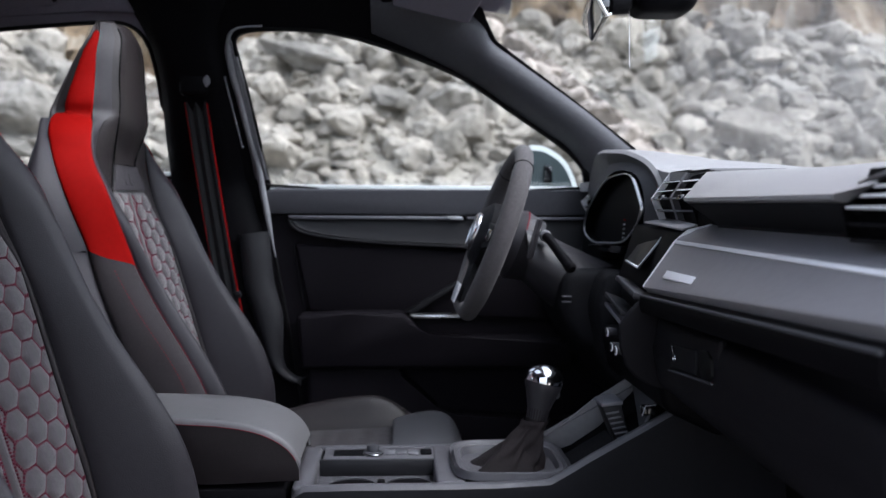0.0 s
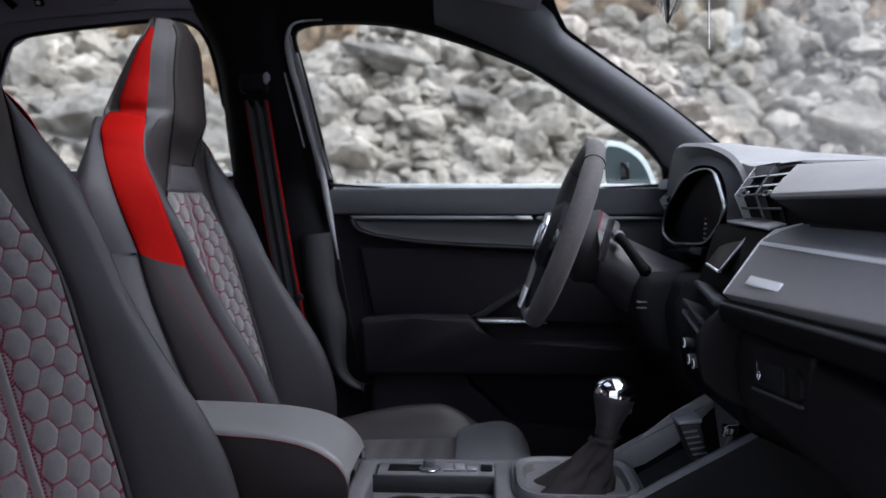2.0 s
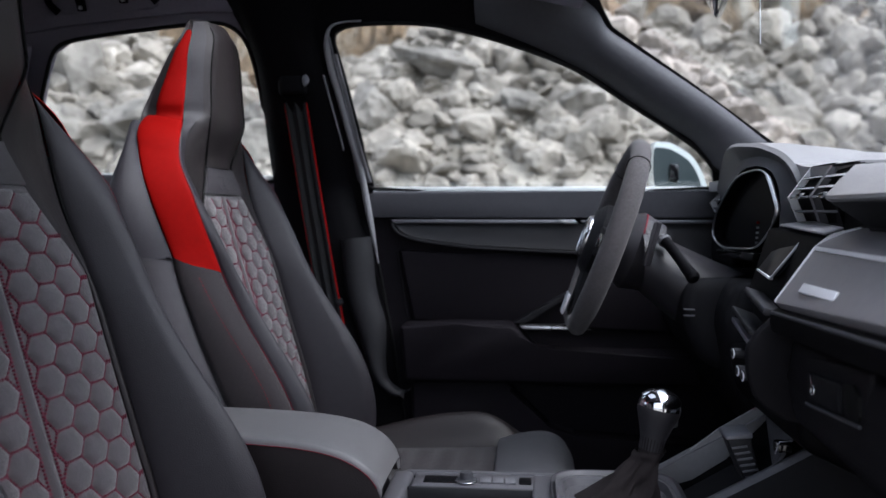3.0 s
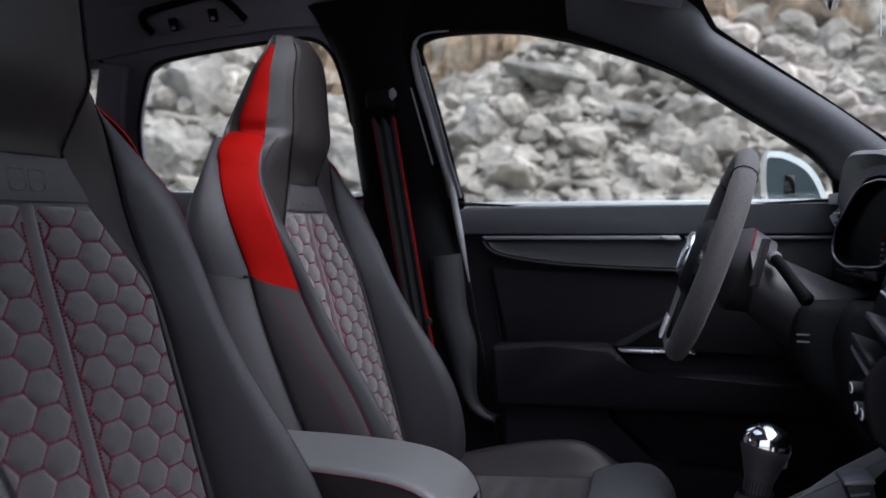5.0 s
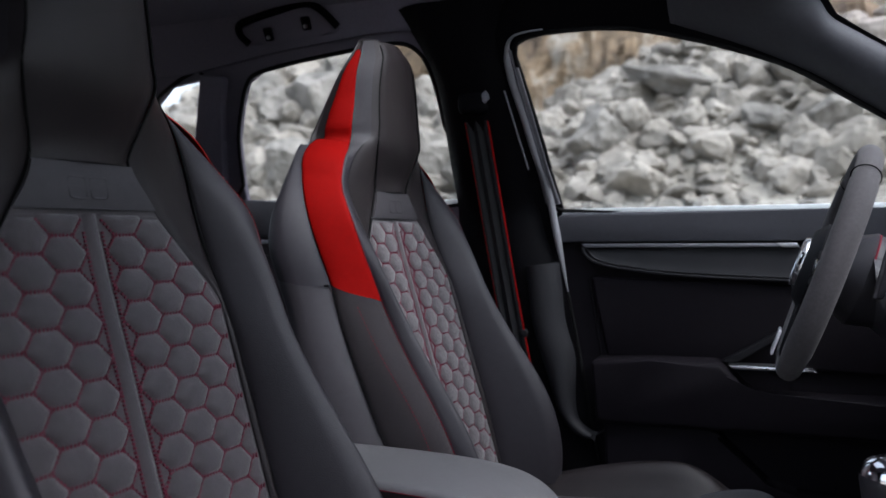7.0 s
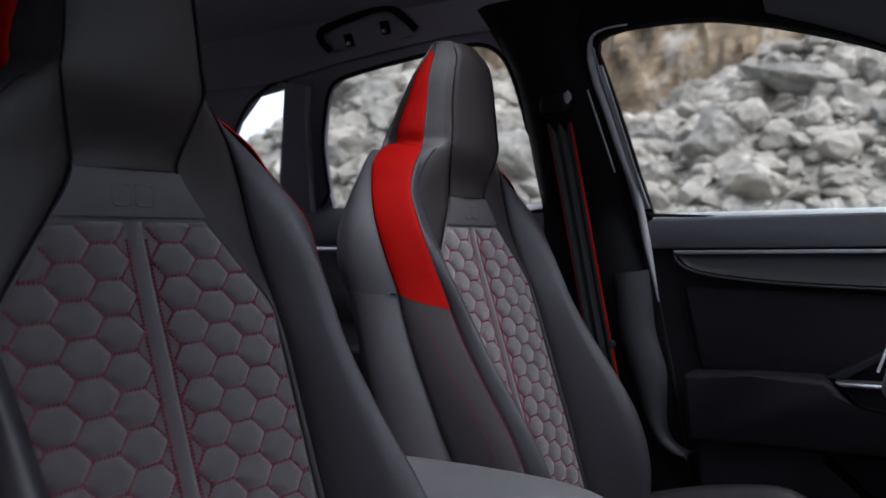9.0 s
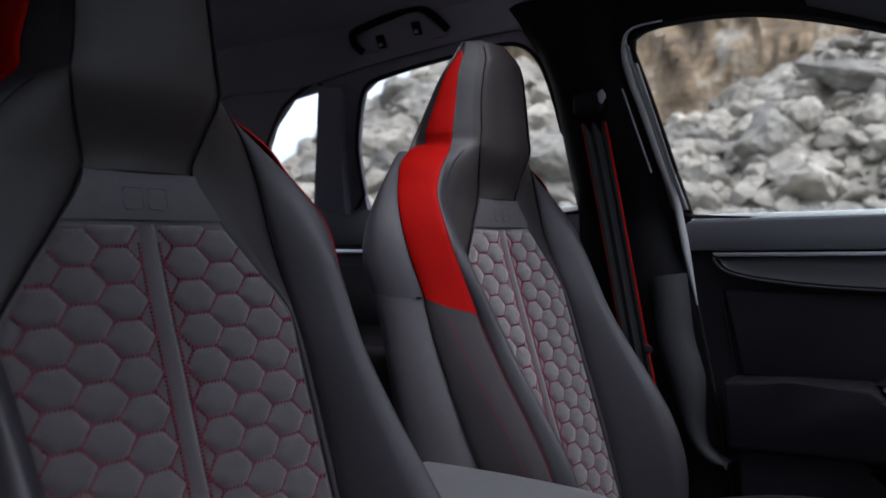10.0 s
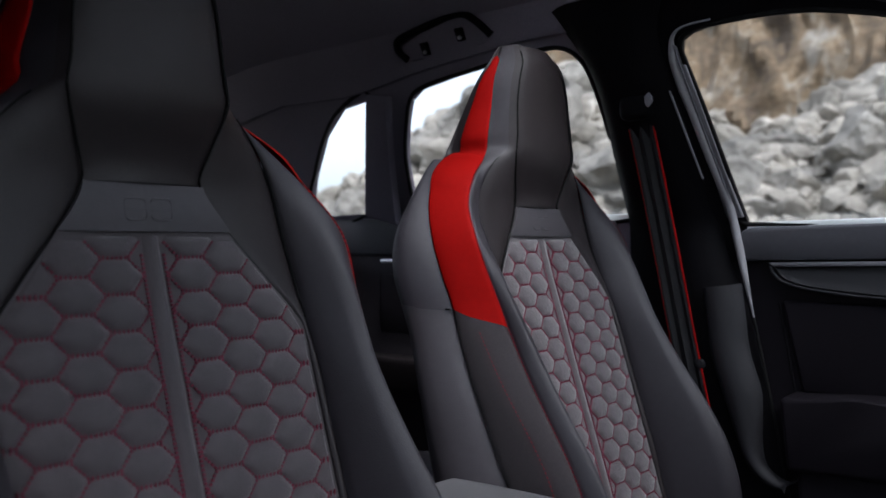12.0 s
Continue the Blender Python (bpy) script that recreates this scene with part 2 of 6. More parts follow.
def tube(points, radius, sides=10, closed=False, flat=1.0, up=(0, 0, 1), cap=True):
    """A pipe along points; radius may be a list; flat squeezes it along up."""
    bm = bmesh.new()
    pts = [Vector(p) for p in points]
    rings = []
    n = len(pts)
    for i, p in enumerate(pts):
        a = pts[i - 1] if (i or closed) else p
        b = pts[(i + 1) % n] if (i + 1 < n or closed) else p
        d = (b - a).normalized()
        s = d.cross(Vector(up))
        s = s.normalized() if s.length > 1e-4 else d.orthogonal().normalized()
        u = s.cross(d)
        r = radius[i] if isinstance(radius, (list, tuple)) else radius
        rings.append([bm.verts.new(p + s * math.cos(2 * math.pi * k / sides) * r + u * math.sin(2 * math.pi * k / sides) * r * flat) for k in range(sides)])
    pairs = list(zip(rings, rings[1:])) + ([(rings[-1], rings[0])] if closed else [])
    for a, b in pairs:
        for k in range(sides):
            j = (k + 1) % sides
            bm.faces.new((a[k], a[j], b[j], b[k]))
    if cap and not closed:
        bm.faces.new(rings[0][::-1])
        bm.faces.new(rings[-1])
    return bm


def lathe(prof, axis_at, direction=(0, 0, 1), sides=24):
    """Radius and height pairs turned round an axis."""
    bm = bmesh.new()
    q = Vector(direction).to_track_quat("Z", "Y")
    rings = []
    for r, h in prof:
        rings.append([bm.verts.new(Vector(axis_at) + q @ Vector((r * math.cos(2 * math.pi * k / sides), r * math.sin(2 * math.pi * k / sides), h))) for k in range(sides)])
    for a, b in zip(rings, rings[1:]):
        for k in range(sides):
            j = (k + 1) % sides
            bm.faces.new((a[k], a[j], b[j], b[k]))
    bm.faces.new(rings[0][::-1])
    bm.faces.new(rings[-1])
    return bm


def merge(*bms):
    """Joins several bmeshes into one."""
    out = bmesh.new()
    for b in bms:
        me = bpy.data.meshes.new("tmp")
        b.to_mesh(me)
        b.free()
        out.from_mesh(me)
        bpy.data.meshes.remove(me)
    return out


def lerp_table(table, z):
    """Smoothly read a table of rows (z, values...) at z."""
    zs = [r[0] for r in table]
    out = []
    for c in range(1, len(table[0])):
        vs = [r[c] for r in table]
        i = max(0, min(len(zs) - 2, int(np.searchsorted(zs, z)) - 1))
        t = min(1, max(0, (z - zs[i]) / (zs[i + 1] - zs[i])))
        h = zs[i + 1] - zs[i]
        m0 = (vs[i + 1] - vs[i - 1]) / (zs[i + 1] - zs[i - 1]) if i else (vs[1] - vs[0]) / h
        m1 = (vs[i + 2] - vs[i]) / (zs[i + 2] - zs[i]) if i + 2 < len(zs) else (vs[-1] - vs[-2]) / h
        out.append((2 * t ** 3 - 3 * t * t + 1) * vs[i] + (t ** 3 - 2 * t * t + t) * h * m0 + (3 * t * t - 2 * t ** 3) * vs[i + 1] + (t ** 3 - t * t) * h * m1)
    return out


# ---------------------------------------------------------------- quarry
HEAP = [(-30, 1.4), (-16, 1.5), (-13.4, 1.85), (-12.0, 2.25), (-11.2, 2.5), (-10.6, 3.25), (-9.6, 3.85), (-8.0, 4.3), (-6.2, 4.0), (-4.6, 3.0), (-3.6, 2.6), (-2.8, 3.1),
        (-2.1, 3.15), (-1.1, 3.7), (-0.5, 3.9), (2.0, 3.9), (3.0, 3.65), (3.8, 3.5), (4.8, 3.65), (5.6, 4.1), (6.5, 3.8), (9.0, 3.55), (14, 3.5), (40, 3.0)]


def heap_top(x):
    return lerp_table(HEAP, max(-30, min(40, x)))[0]


def hill(x, y):
    """Height of the ground: level round the car, a rubble slope beyond that runs out to the rear."""
    h = 1.15 * min(1.0, max(0.0, (y - 3.5) / 6.0)) ** 1.5
    if y > 9.5:
        h += (min(y, 12.7) - 9.5) / 3.2 * (heap_top(x) - 1.15)
    return h + (0.22 * noise.noise((x * 0.35, y * 0.35, 3.1)) if y > 5 else 0)


bm = bmesh.new()
xs = [-4000, -900, -300, -120, -60] + [-40 + 1.0 * i for i in range(91)] + [70, 130, 320, 900, 4000]
ys = [-4000, -900, -300, -100, -40, -20, -8, -3] + [0.5 * i for i in range(61)] + [45, 80, 200, 700, 4000]
vs = [[bm.verts.new((x, y, hill(x, min(y, 13.5)) if abs(x) < 100 else 0)) for y in ys] for x in xs]
for i in range(len(xs) - 1):
    for j in range(len(ys) - 1):
        bm.faces.new((vs[i][j], vs[i + 1][j], vs[i + 1][j + 1], vs[i][j + 1]))
tagged(part("ground", bm, GROUND), "pale grey gravel ground of a stone quarry", "ground", kind="structure")


def stone(seed, sub=3, mat=None):
    """An angular broken block: a ball cut by random planes and roughened."""
    rnd = random.Random(seed)
    bm = bmesh.new()
    bmesh.ops.create_icosphere(bm, subdivisions=sub, radius=1.0)
    planes = [(Vector((rnd.gauss(0, 1), rnd.gauss(0, 1), rnd.gauss(0, 1))).normalized(), rnd.uniform(0.45, 0.8)) for _ in range(9)]
    sc = Vector((rnd.uniform(0.8, 1.3), rnd.uniform(0.7, 1.1), rnd.uniform(0.5, 0.85)))
    for v in bm.verts:
        for nrm, d in planes:
            k = v.co.dot(nrm)
            if k > d:
                v.co -= nrm * (k - d)
        v.co *= 1 + 0.16 * noise.noise(v.co * 2.3 + Vector((seed, 0, 0))) + 0.07 * noise.noise(v.co * 6 + Vector((seed, 3, 0)))
        v.co = Vector([v.co[i] * sc[i] for i in range(3)])
    bmesh.ops.recalc_face_normals(bm, faces=bm.faces)
    me = bpy.data.meshes.new("boulder")
    bm.to_mesh(me)
    bm.free()
    me.materials.append(mat or ROCK)
    return me


stones = [stone(s, 4) for s in range(14)]
rnd = random.Random(5)
boulders = 0
rub_v, rub_f = [], []
small_stones = [stone(50 + s, 2) for s in range(8)]
small_data = [(np.array([v.co[:] for v in me.vertices]), [tuple(p.vertices) for p in me.polygons]) for me in small_stones]
base = 0
for k in range(19000):
    x, y = rnd.uniform(-15, 13), 8.0 + 4.9 * rnd.random() ** 0.85
    big = rnd.random()
    size = (0.030 + 0.055 * big + 0.34 * big ** 11) * (0.28 + 0.72 * min(1.0, max(0.0, (y - 9.2) / 1.1)))
    z = hill(x, y)
    turn = Euler((rnd.uniform(-0.6, 0.6), rnd.uniform(-0.6, 0.6), rnd.uniform(0, 6.28))).to_matrix()
    if size > 0.17 and boulders < 235:
        ob = new("boulder", stones[rnd.randrange(14)])
        s = size * rnd.uniform(1.0, 1.5)
        ob.matrix_world = Matrix.Translation((x, y, z + s * 0.15)) @ turn.to_4x4() @ Matrix.Diagonal((s, s, s, 1))
        tagged(ob, "pale grey angular boulder on the quarry slope", "boulder", "boulders on the slope")
        boulders += 1
    else:
        co, faces = small_data[rnd.randrange(8)]
        co = (np.array(turn) @ co.T).T * size + np.array((x, y, z + size * 0.2))
        rub_v.extend(map(tuple, co))
        rub_f.extend(tuple(i + base for i in f) for f in faces)
        base += len(co)
# the largest blocks, most of them on the lower rear part of the slope
blocks = [stone(30 + s, 4, BLOCK) for s in range(8)]
for k in range(62):
    x = rnd.uniform(-11.0, -3.2) if k < 38 else rnd.uniform(-3.2, 8.0)
    y = rnd.uniform(9.9, 12.4)
    s = rnd.uniform(0.34, 0.72) if k < 38 else rnd.uniform(0.30, 0.50)
    turn = Euler((rnd.uniform(-0.5, 0.5), rnd.uniform(-0.5, 0.5), rnd.uniform(0, 6.28))).to_matrix()
    ob = new("boulder", blocks[rnd.randrange(8)])
    ob.matrix_world = Matrix.Translation((x, y, hill(x, y) + s * 0.10)) @ turn.to_4x4() @ Matrix.Diagonal((s, s, s, 1))
    tagged(ob, "large pale grey broken block on the quarry slope", "boulder", "boulders on the slope")
# single masses that stand out of the slope: place and half sizes
for x, y, z, wide, deep, high, lean, turned, kind in ((-4.65, 10.5, 2.15, 1.05, 0.7, 0.75, 0.10, 0.4, 0), (-6.6, 11.6, 2.9, 0.9, 0.7, 0.8, -0.1, 2.1, 3), (-7.1, 10.8, 2.2, 0.65, 0.5, 0.5, 0.3, 1.2, 5),
                                                      (-8.3, 11.2, 2.6, 0.75, 0.6, 0.6, -0.2, 3.0, 1), (-1.85, 10.8, 2.35, 0.42, 0.4, 0.48, 0.4, 0.9, 2), (-0.9, 11.7, 3.1, 0.85, 0.45, 0.28, 0.35, 0.15, 4),
                                                      (1.0, 10.8, 2.1, 0.34, 0.32, 0.30, 0.2, 2.5, 6), (3.4, 11.0, 2.3, 0.45, 0.4, 0.36, 0.1, 1.7, 7), (6.0, 11.2, 2.6, 0.5, 0.4, 0.4, -0.3, 0.6, 2)):
    half = [max(abs(v.co[i]) for v in blocks[kind].vertices) for i in range(3)]
    ob = new("boulder", blocks[kind])
    ob.matrix_world = Matrix.Translation((x, y, z)) @ Euler((0, lean, turned)).to_matrix().to_4x4() @ Matrix.Diagonal((wide / half[0], deep / half[1], high / half[2], 1))
    tagged(ob, "massive weathered grey rock mass on the quarry slope", "boulder", "boulders on the slope")
me = bpy.data.meshes.new("rubble")
me.from_pydata(rub_v, [], rub_f)
me.materials.append(ROCK)
tagged(new("rubble", me), "heap of broken pale grey quarry stones", "rubble", kind="stuff")

# the quarry face behind the heap
def cliff_top(x):
    return lerp_table([(-30, 1.2), (-16, 1.3), (-13.4, 1.6), (-12.0, 1.9), (-11.0, 2.8), (-10.3, 3.2), (-9.4, 4.1), (-8.6, 5.6), (-7.0, 9.0), (-4, 12.0), (30, 13.0)], x)[0]


rows = []
for i in range(300):
    x = -22 + 48 * i / 299
    row = []
    for j in range(70):
        t = j / 69
        z = 1.0 + (cliff_top(x) - 1.0) * t
        y = 12.6 + 0.30 * (z - 3) + 0.8 * noise.noise((x * 0.22, z * 0.14, 7)) + 0.75 * abs(noise.noise((x * 0.6, z * 0.28, 2))) + 0.60 * abs(noise.noise((x * 1.3 + z * 0.5, z * 0.5, 4))) + 0.30 * abs(noise.noise((x * 3 - z * 0.8, z * 1.2, 5))) + 0.14 * noise.noise((x * 4, z * 3, 9))
        row.append((x + 0.3 * noise.noise((x * 0.5, z * 0.8, 11)), y, z))
    rows.append(row)
tagged(part("cliff", grid(rows), CLIFF), "brown and grey weathered quarry rock face", "cliff", kind="structure")


# sparse green tufts where the heap meets the gravel
rnd = random.Random(21)
tv, tf = [], []
for k in range(120):
    x, y = rnd.uniform(-10, 9), rnd.uniform(7.9, 9.5)
    z = hill(x, y)
    for j in range(26):
        a, ln, sp = rnd.uniform(0, 6.28), rnd.uniform(0.05, 0.14), rnd.uniform(0.02, 0.12)
        bx, by = x + sp * math.cos(a * 3), y + sp * math.sin(a * 3)
        b = len(tv)
        tv += [(bx - 0.006 * math.sin(a), by + 0.006 * math.cos(a), z - 0.02), (bx + 0.006 * math.sin(a), by - 0.006 * math.cos(a), z - 0.02),
               (bx + 0.05 * math.cos(a), by + 0.05 * math.sin(a), z + ln)]
        tf.append((b, b + 1, b + 2))
me = bpy.data.meshes.new("grass")
me.from_pydata(tv, [], tf)
me.materials.append(material("dry_green_grass", (0.10, 0.115, 0.035), 0.8, scale=3, vary=0.3))
tagged(new("grass", me), "sparse dry green grass tufts in the gravel", "grass", kind="stuff")

# ---------------------------------------------------------------- car shell
LEAN = 0.59


def side_y(z):
    """How far out the driver's side wall stands at height z."""
    return 0.715 - LEAN * max(0.0, z - 1.024)


def on_side(pts, out=0.0):
    return [Vector((x, side_y(z) + out, z)) for x, z in pts]


FRONT_WIN = [(0.064, 1.017), (0.048, 1.104), (0.031, 1.21), (0.019, 1.277), (0.013, 1.308), (0.018, 1.325), (0.036, 1.333), (0.068, 1.338), (0.15, 1.339), (0.232, 1.332),
             (0.351, 1.303), (0.474, 1.261), (0.538, 1.228), (0.604, 1.188), (0.742, 1.105), (0.788, 1.061), (0.801, 1.017)]
REAR_WIN = [(-0.690, 1.042), (-0.682, 1.09), (-0.655, 1.188), (-0.616, 1.258), (-0.585, 1.300), (-0.548, 1.318), (-0.464, 1.329), (-0.363, 1.338), (-0.270, 1.345),
            (-0.221, 1.346), (-0.189, 1.336), (-0.169, 1.311), (-0.160, 1.268), (-0.157, 1.189), (-0.163, 1.034)]
QUARTER_WIN = [(-0.682, 1.316), (-0.835, 1.074), (-1.035, 1.074), (-0.958, 1.169), (-0.868, 1.255), (-0.785, 1.305)]
OUTER_REAR = [(-1.45, 0.95), (-1.40, 1.2), (-1.2, 1.40), (-0.8, 1.45), (-0.2, 1.465), (-0.085, 1.463), (-0.085, 0.95)]
OUTER_FRONT = [(-0.085, 0.95), (-0.085, 1.463), (0.2, 1.46), (0.45, 1.43), (0.532, 1.385), (0.545, 1.358), (0.565, 1.326), (0.603, 1.301), (0.735, 1.22), (0.905, 1.11), (1.0, 1.03), (0.9, 0.95)]


def filled(loops, out):
    """A sheet bounded by the first loop, with the others as holes."""
    bm = bmesh.new()
    for loop in loops:
        vs = [bm.verts.new(p) for p in on_side(loop)]
        for a, b in zip(vs, vs[1:] + vs[:1]):
            bm.edges.new((a, b))
    bmesh.ops.triangle_fill(bm, edges=bm.edges[:], use_beauty=True, normal=(0, -1, -LEAN))
    ext = bmesh.ops.extrude_face_region(bm, geom=bm.faces[:])
    for e in ext["geom"]:
        if isinstance(e, bmesh.types.BMVert):
            e.co.y += out
    return bm


tagged(part("wall_driver_side", filled([OUTER_FRONT, FRONT_WIN], 0.014), PLASTIC_DARK), "dark front side frame of the car with a window opening", "car side", kind="structure")
tagged(part("wall_driver_rear", filled([OUTER_REAR, REAR_WIN, QUARTER_WIN], 0.014), LINER), "charcoal rear side frame of the car with two window openings", "car side", kind="structure")

# glass
for nm, loop in (("window_1", FRONT_WIN), ("window_2", REAR_WIN), ("window_3", QUARTER_WIN)):
    cx = sum(p[0] for p in loop) / len(loop)
    cz = sum(p[1] for p in loop) / len(loop)
    big = [(cx + (x - cx) * 1.03, cz + (z - cz) * 1.03) for x, z in loop]
    w = tagged(thing(nm, "clear car side window", "window", kind="structure"))
    g = part("pane", slab(on_side(big, 0.016), (0, 0.004, 0)), GLASS, w, smooth=False)
    g.visible_shadow = False

# roof lining and closing walls
bm = bmesh.new()
ceiling_x = [-1.5, -1.4, -1.3, -1.2, -1.1, -1.0, -0.9, -0.8, -0.7, -0.6, -0.5, -0.42, -0.3, -0.2, -0.1, 0.0, 0.1, 0.2, 0.30, 0.38, 0.45, 0.52, 0.59]
ceiling_y = [-0.64, -0.58, -0.52, -0.46, -0.40, -0.3, -0.2, -0.1, 0.0, 0.1, 0.2, 0.28, 0.34, 0.38, 0.41, 0.44, 0.47, 0.50, 0.52]


def ceiling_z(x, y):
    return 1.50 - 0.10 * max(0, (-0.9 - x) / 0.6) ** 2 - 0.03 * max(0, (x - 0.2) / 0.4) ** 2 - 0.07 * abs(y / 0.5) ** 2.4


vs = [[bm.verts.new((x, y, ceiling_z(x, y))) for y in ceiling_y] for x in ceiling_x]
for i in range(len(ceiling_x) - 1):
    for j in range(len(ceiling_y) - 1):
        # unseen opening left in the lining to let light onto the seats
        if -0.10 <= ceiling_x[i] < 0.38 and -0.20 <= ceiling_y[j] < 0.34:
            continue
        bm.faces.new((vs[i][j], vs[i + 1][j], vs[i + 1][j + 1], vs[i][j + 1]))
bmesh.ops.delete(bm, geom=[v for v in bm.verts if not v.link_faces], context="VERTS")
bmesh.ops.recalc_face_normals(bm, faces=bm.faces)
bmesh.ops.solidify(bm, geom=bm.faces[:], thickness=0.02)
tagged(part("ceiling", bm, LINER), "dark charcoal cloth car headliner", "headliner", kind="structure")
# added roof pane over that opening, out of view
w = thing("window_5", "unseen glass roof panel added to light the front seats", "roof window", kind="structure")
g = part("pane", box((-0.12, -0.22, 1.525), (0.40, 0.36, 1.530)), GLASS, w, smooth=False)
g.visible_shadow = False
tagged(part("floor", box((-1.6, -0.74, 0.22), (1.2, 0.74, 0.26)), CARPET), "black carpeted car floor", "floor", kind="structure")
tagged(part("wall_rear", box((-1.6, -0.74, 0.26), (-1.55, 0.74, 1.05)), PLASTIC_DARK), "dark tailgate of the car below the rear screen", "wall", kind="structure")
tagged(part("wall_passenger_rear", box((-1.6, -0.76, 0.26), (-0.2, -0.72, 1.42)), PLASTIC_DARK), "dark rear side of the car", "wall", kind="structure")
# added panel out of view that blocks light from the front passenger side
tagged(part("wall_passenger_front", box((0.80, -1.75, 0.15), (0.86, -0.80, 1.45), 0.01), PLASTIC_DARK), "unseen dark panel in the open door's place, blocks side light", "wall", kind="structure")
# unseen pillar and roof rail, added to keep light off the passenger seat
tagged(part("wall_passenger_pillar", box((-0.2, -0.74, 0.26), (0.02, -0.69, 1.42), 0.01), PLASTIC_DARK), "unseen dark pillar added to shade the passenger seat", "wall", kind="structure")
tagged(part("wall_passenger_roof", box((-1.6, -0.84, 1.355), (0.62, -0.60, 1.45), 0.01), PLASTIC_DARK), "unseen dark roof rail added to shade the passenger seat", "wall", kind="structure")
tagged(part("wall_front", box((0.98, -0.76, 0.26), (1.2, 0.74, 0.95)), PLASTIC_DARK), "dark bulkhead under the dashboard", "wall", kind="structure")

# windscreen
rows = []
for i in range(13):
    t = i / 12
    rows.append([(0.60 + 0.62 * t - 0.10 * (y / 0.7) ** 2 * (0.4 + 0.6 * t), y * (0.74 + 0.26 * t), 1.40 - 0.36 * t - 0.02 * (y / 0.7) ** 2) for y in [-0.7 + 1.4 * j / 16 for j in range(17)]])
w = thing("window_4", "large raked car windscreen", "windscreen", kind="structure")
g = part("pane", grid(rows, thick=0.004), GLASS, w)
g.visible_shadow = False

# A pillar: a rounded cloth-covered bar between side window and windscreen
low = [(0.30, 1.335), (0.41, 1.295), (0.50, 1.255), (0.55, 1.228), (0.606, 1.193), (0.69, 1.143), (0.75, 1.107), (0.82, 1.03)]
high = [(0.30, 1.41), (0.45, 1.40), (0.528, 1.358), (0.556, 1.323), (0.60, 1.295), (0.727, 1.219), (0.81, 1.167), (0.95, 1.07)]
rows = []
for k in range(9):
    t = k / 8
    rows.append([Vector((a[0] + (b[0] - a[0]) * t, side_y(a[1] + (b[1] - a[1]) * t) - 0.002 - 0.035 * math.sin(math.pi * t) ** 0.7, a[1] + (b[1] - a[1]) * t))
                 for a, b in zip([p.to_tuple()[:2] for p in curve([(*q, 0) for q in low], 5)], [p.to_tuple()[:2] for p in curve([(*q, 0) for q in high], 5)])])
tagged(part("trim_1", grid(rows, thick=0.006), DOORTOP), "grey cloth covered windscreen pillar trim", "pillar trim", kind="structure")

# ---------------------------------------------------------------- seats
# profile lines of the backrest: height, half width, depth
PANEL_EDGE = [(0.5, 0.165, -0.01), (0.57, 0.167, -0.031), (0.64, 0.169, -0.051), (0.7, 0.17, -0.069), (0.8, 0.171, -0.098), (0.86, 0.171, -0.115), (0.9, 0.17, -0.127), (0.95, 0.133, -0.141), (1.0, 0.092, -0.153), (1.045, 0.064, -0.16), (1.085, 0.074, -0.152), (1.115, 0.084, -0.144), (1.132, 0.087, -0.141), (1.155, 0.083, -0.141), (1.2, 0.079, -0.143), (1.245, 0.07, -0.143), (1.275, 0.058, -0.145), (1.302, 0.046, -0.16)]
GROOVE = [(0.5, 0.169, -0.006), (0.57, 0.171, -0.024), (0.64, 0.173, -0.042), (0.7, 0.174, -0.06), (0.8, 0.175, -0.09), (0.86, 0.175, -0.108), (0.9, 0.175, -0.124), (0.95, 0.177, -0.146), (1.0, 0.172, -0.159), (1.045, 0.163, -0.164), (1.085, 0.144, -0.163), (1.115, 0.117, -0.16), (1.132, 0.0945, -0.153), (1.155, 0.091, -0.1535), (1.2, 0.085, -0.1545), (1.245, 0.0757, -0.155), (1.275, 0.0635, -0.156), (1.302, 0.0505, -0.167)]
CREST = [(0.5, 0.206, 0.085), (0.57, 0.205, 0.085), (0.64, 0.204, 0.068), (0.7, 0.203, 0.04), (0.8, 0.2, -0.021), (0.86, 0.2, -0.054), (0.9, 0.203, -0.074), (0.95, 0.205, -0.1), (1.0, 0.2, -0.129), (1.045, 0.182, -0.155), (1.085, 0.157, -0.166), (1.115, 0.125, -0.168), (1.132, 0.1025, -0.167), (1.155, 0.0992, -0.167), (1.2, 0.0915, -0.167), (1.245, 0.082, -0.1675), (1.275, 0.0695, -0.168), (1.302, 0.055, -0.175)]
FRONT_SEAM = [(0.5, 0.23, 0.055), (0.57, 0.229, 0.056), (0.64, 0.227, 0.045), (0.7, 0.225, 0.019), (0.8, 0.219, -0.041), (0.86, 0.215, -0.073), (0.9, 0.219, -0.087), (0.95, 0.227, -0.103), (1.0, 0.228, -0.121), (1.045, 0.207, -0.147), (1.085, 0.168, -0.165), (1.115, 0.131, -0.174), (1.132, 0.11, -0.181), (1.155, 0.107, -0.18), (1.2, 0.097, -0.18), (1.245, 0.088, -0.18), (1.275, 0.075, -0.179), (1.302, 0.059, -0.182)]
SIDE_SEAM = [(0.5, 0.248, 0.03), (0.57, 0.248, 0.03), (0.64, 0.248, 0.018), (0.7, 0.247, -0.006), (0.8, 0.244, -0.07), (0.86, 0.243, -0.103), (0.9, 0.245, -0.121), (0.95, 0.249, -0.14), (1.0, 0.24, -0.157), (1.045, 0.217, -0.178), (1.085, 0.184, -0.196), (1.115, 0.146, -0.207), (1.132, 0.121, -0.212), (1.155, 0.117, -0.21), (1.2, 0.106, -0.204), (1.245, 0.095, -0.195), (1.275, 0.079, -0.187), (1.302, 0.06, -0.186)]
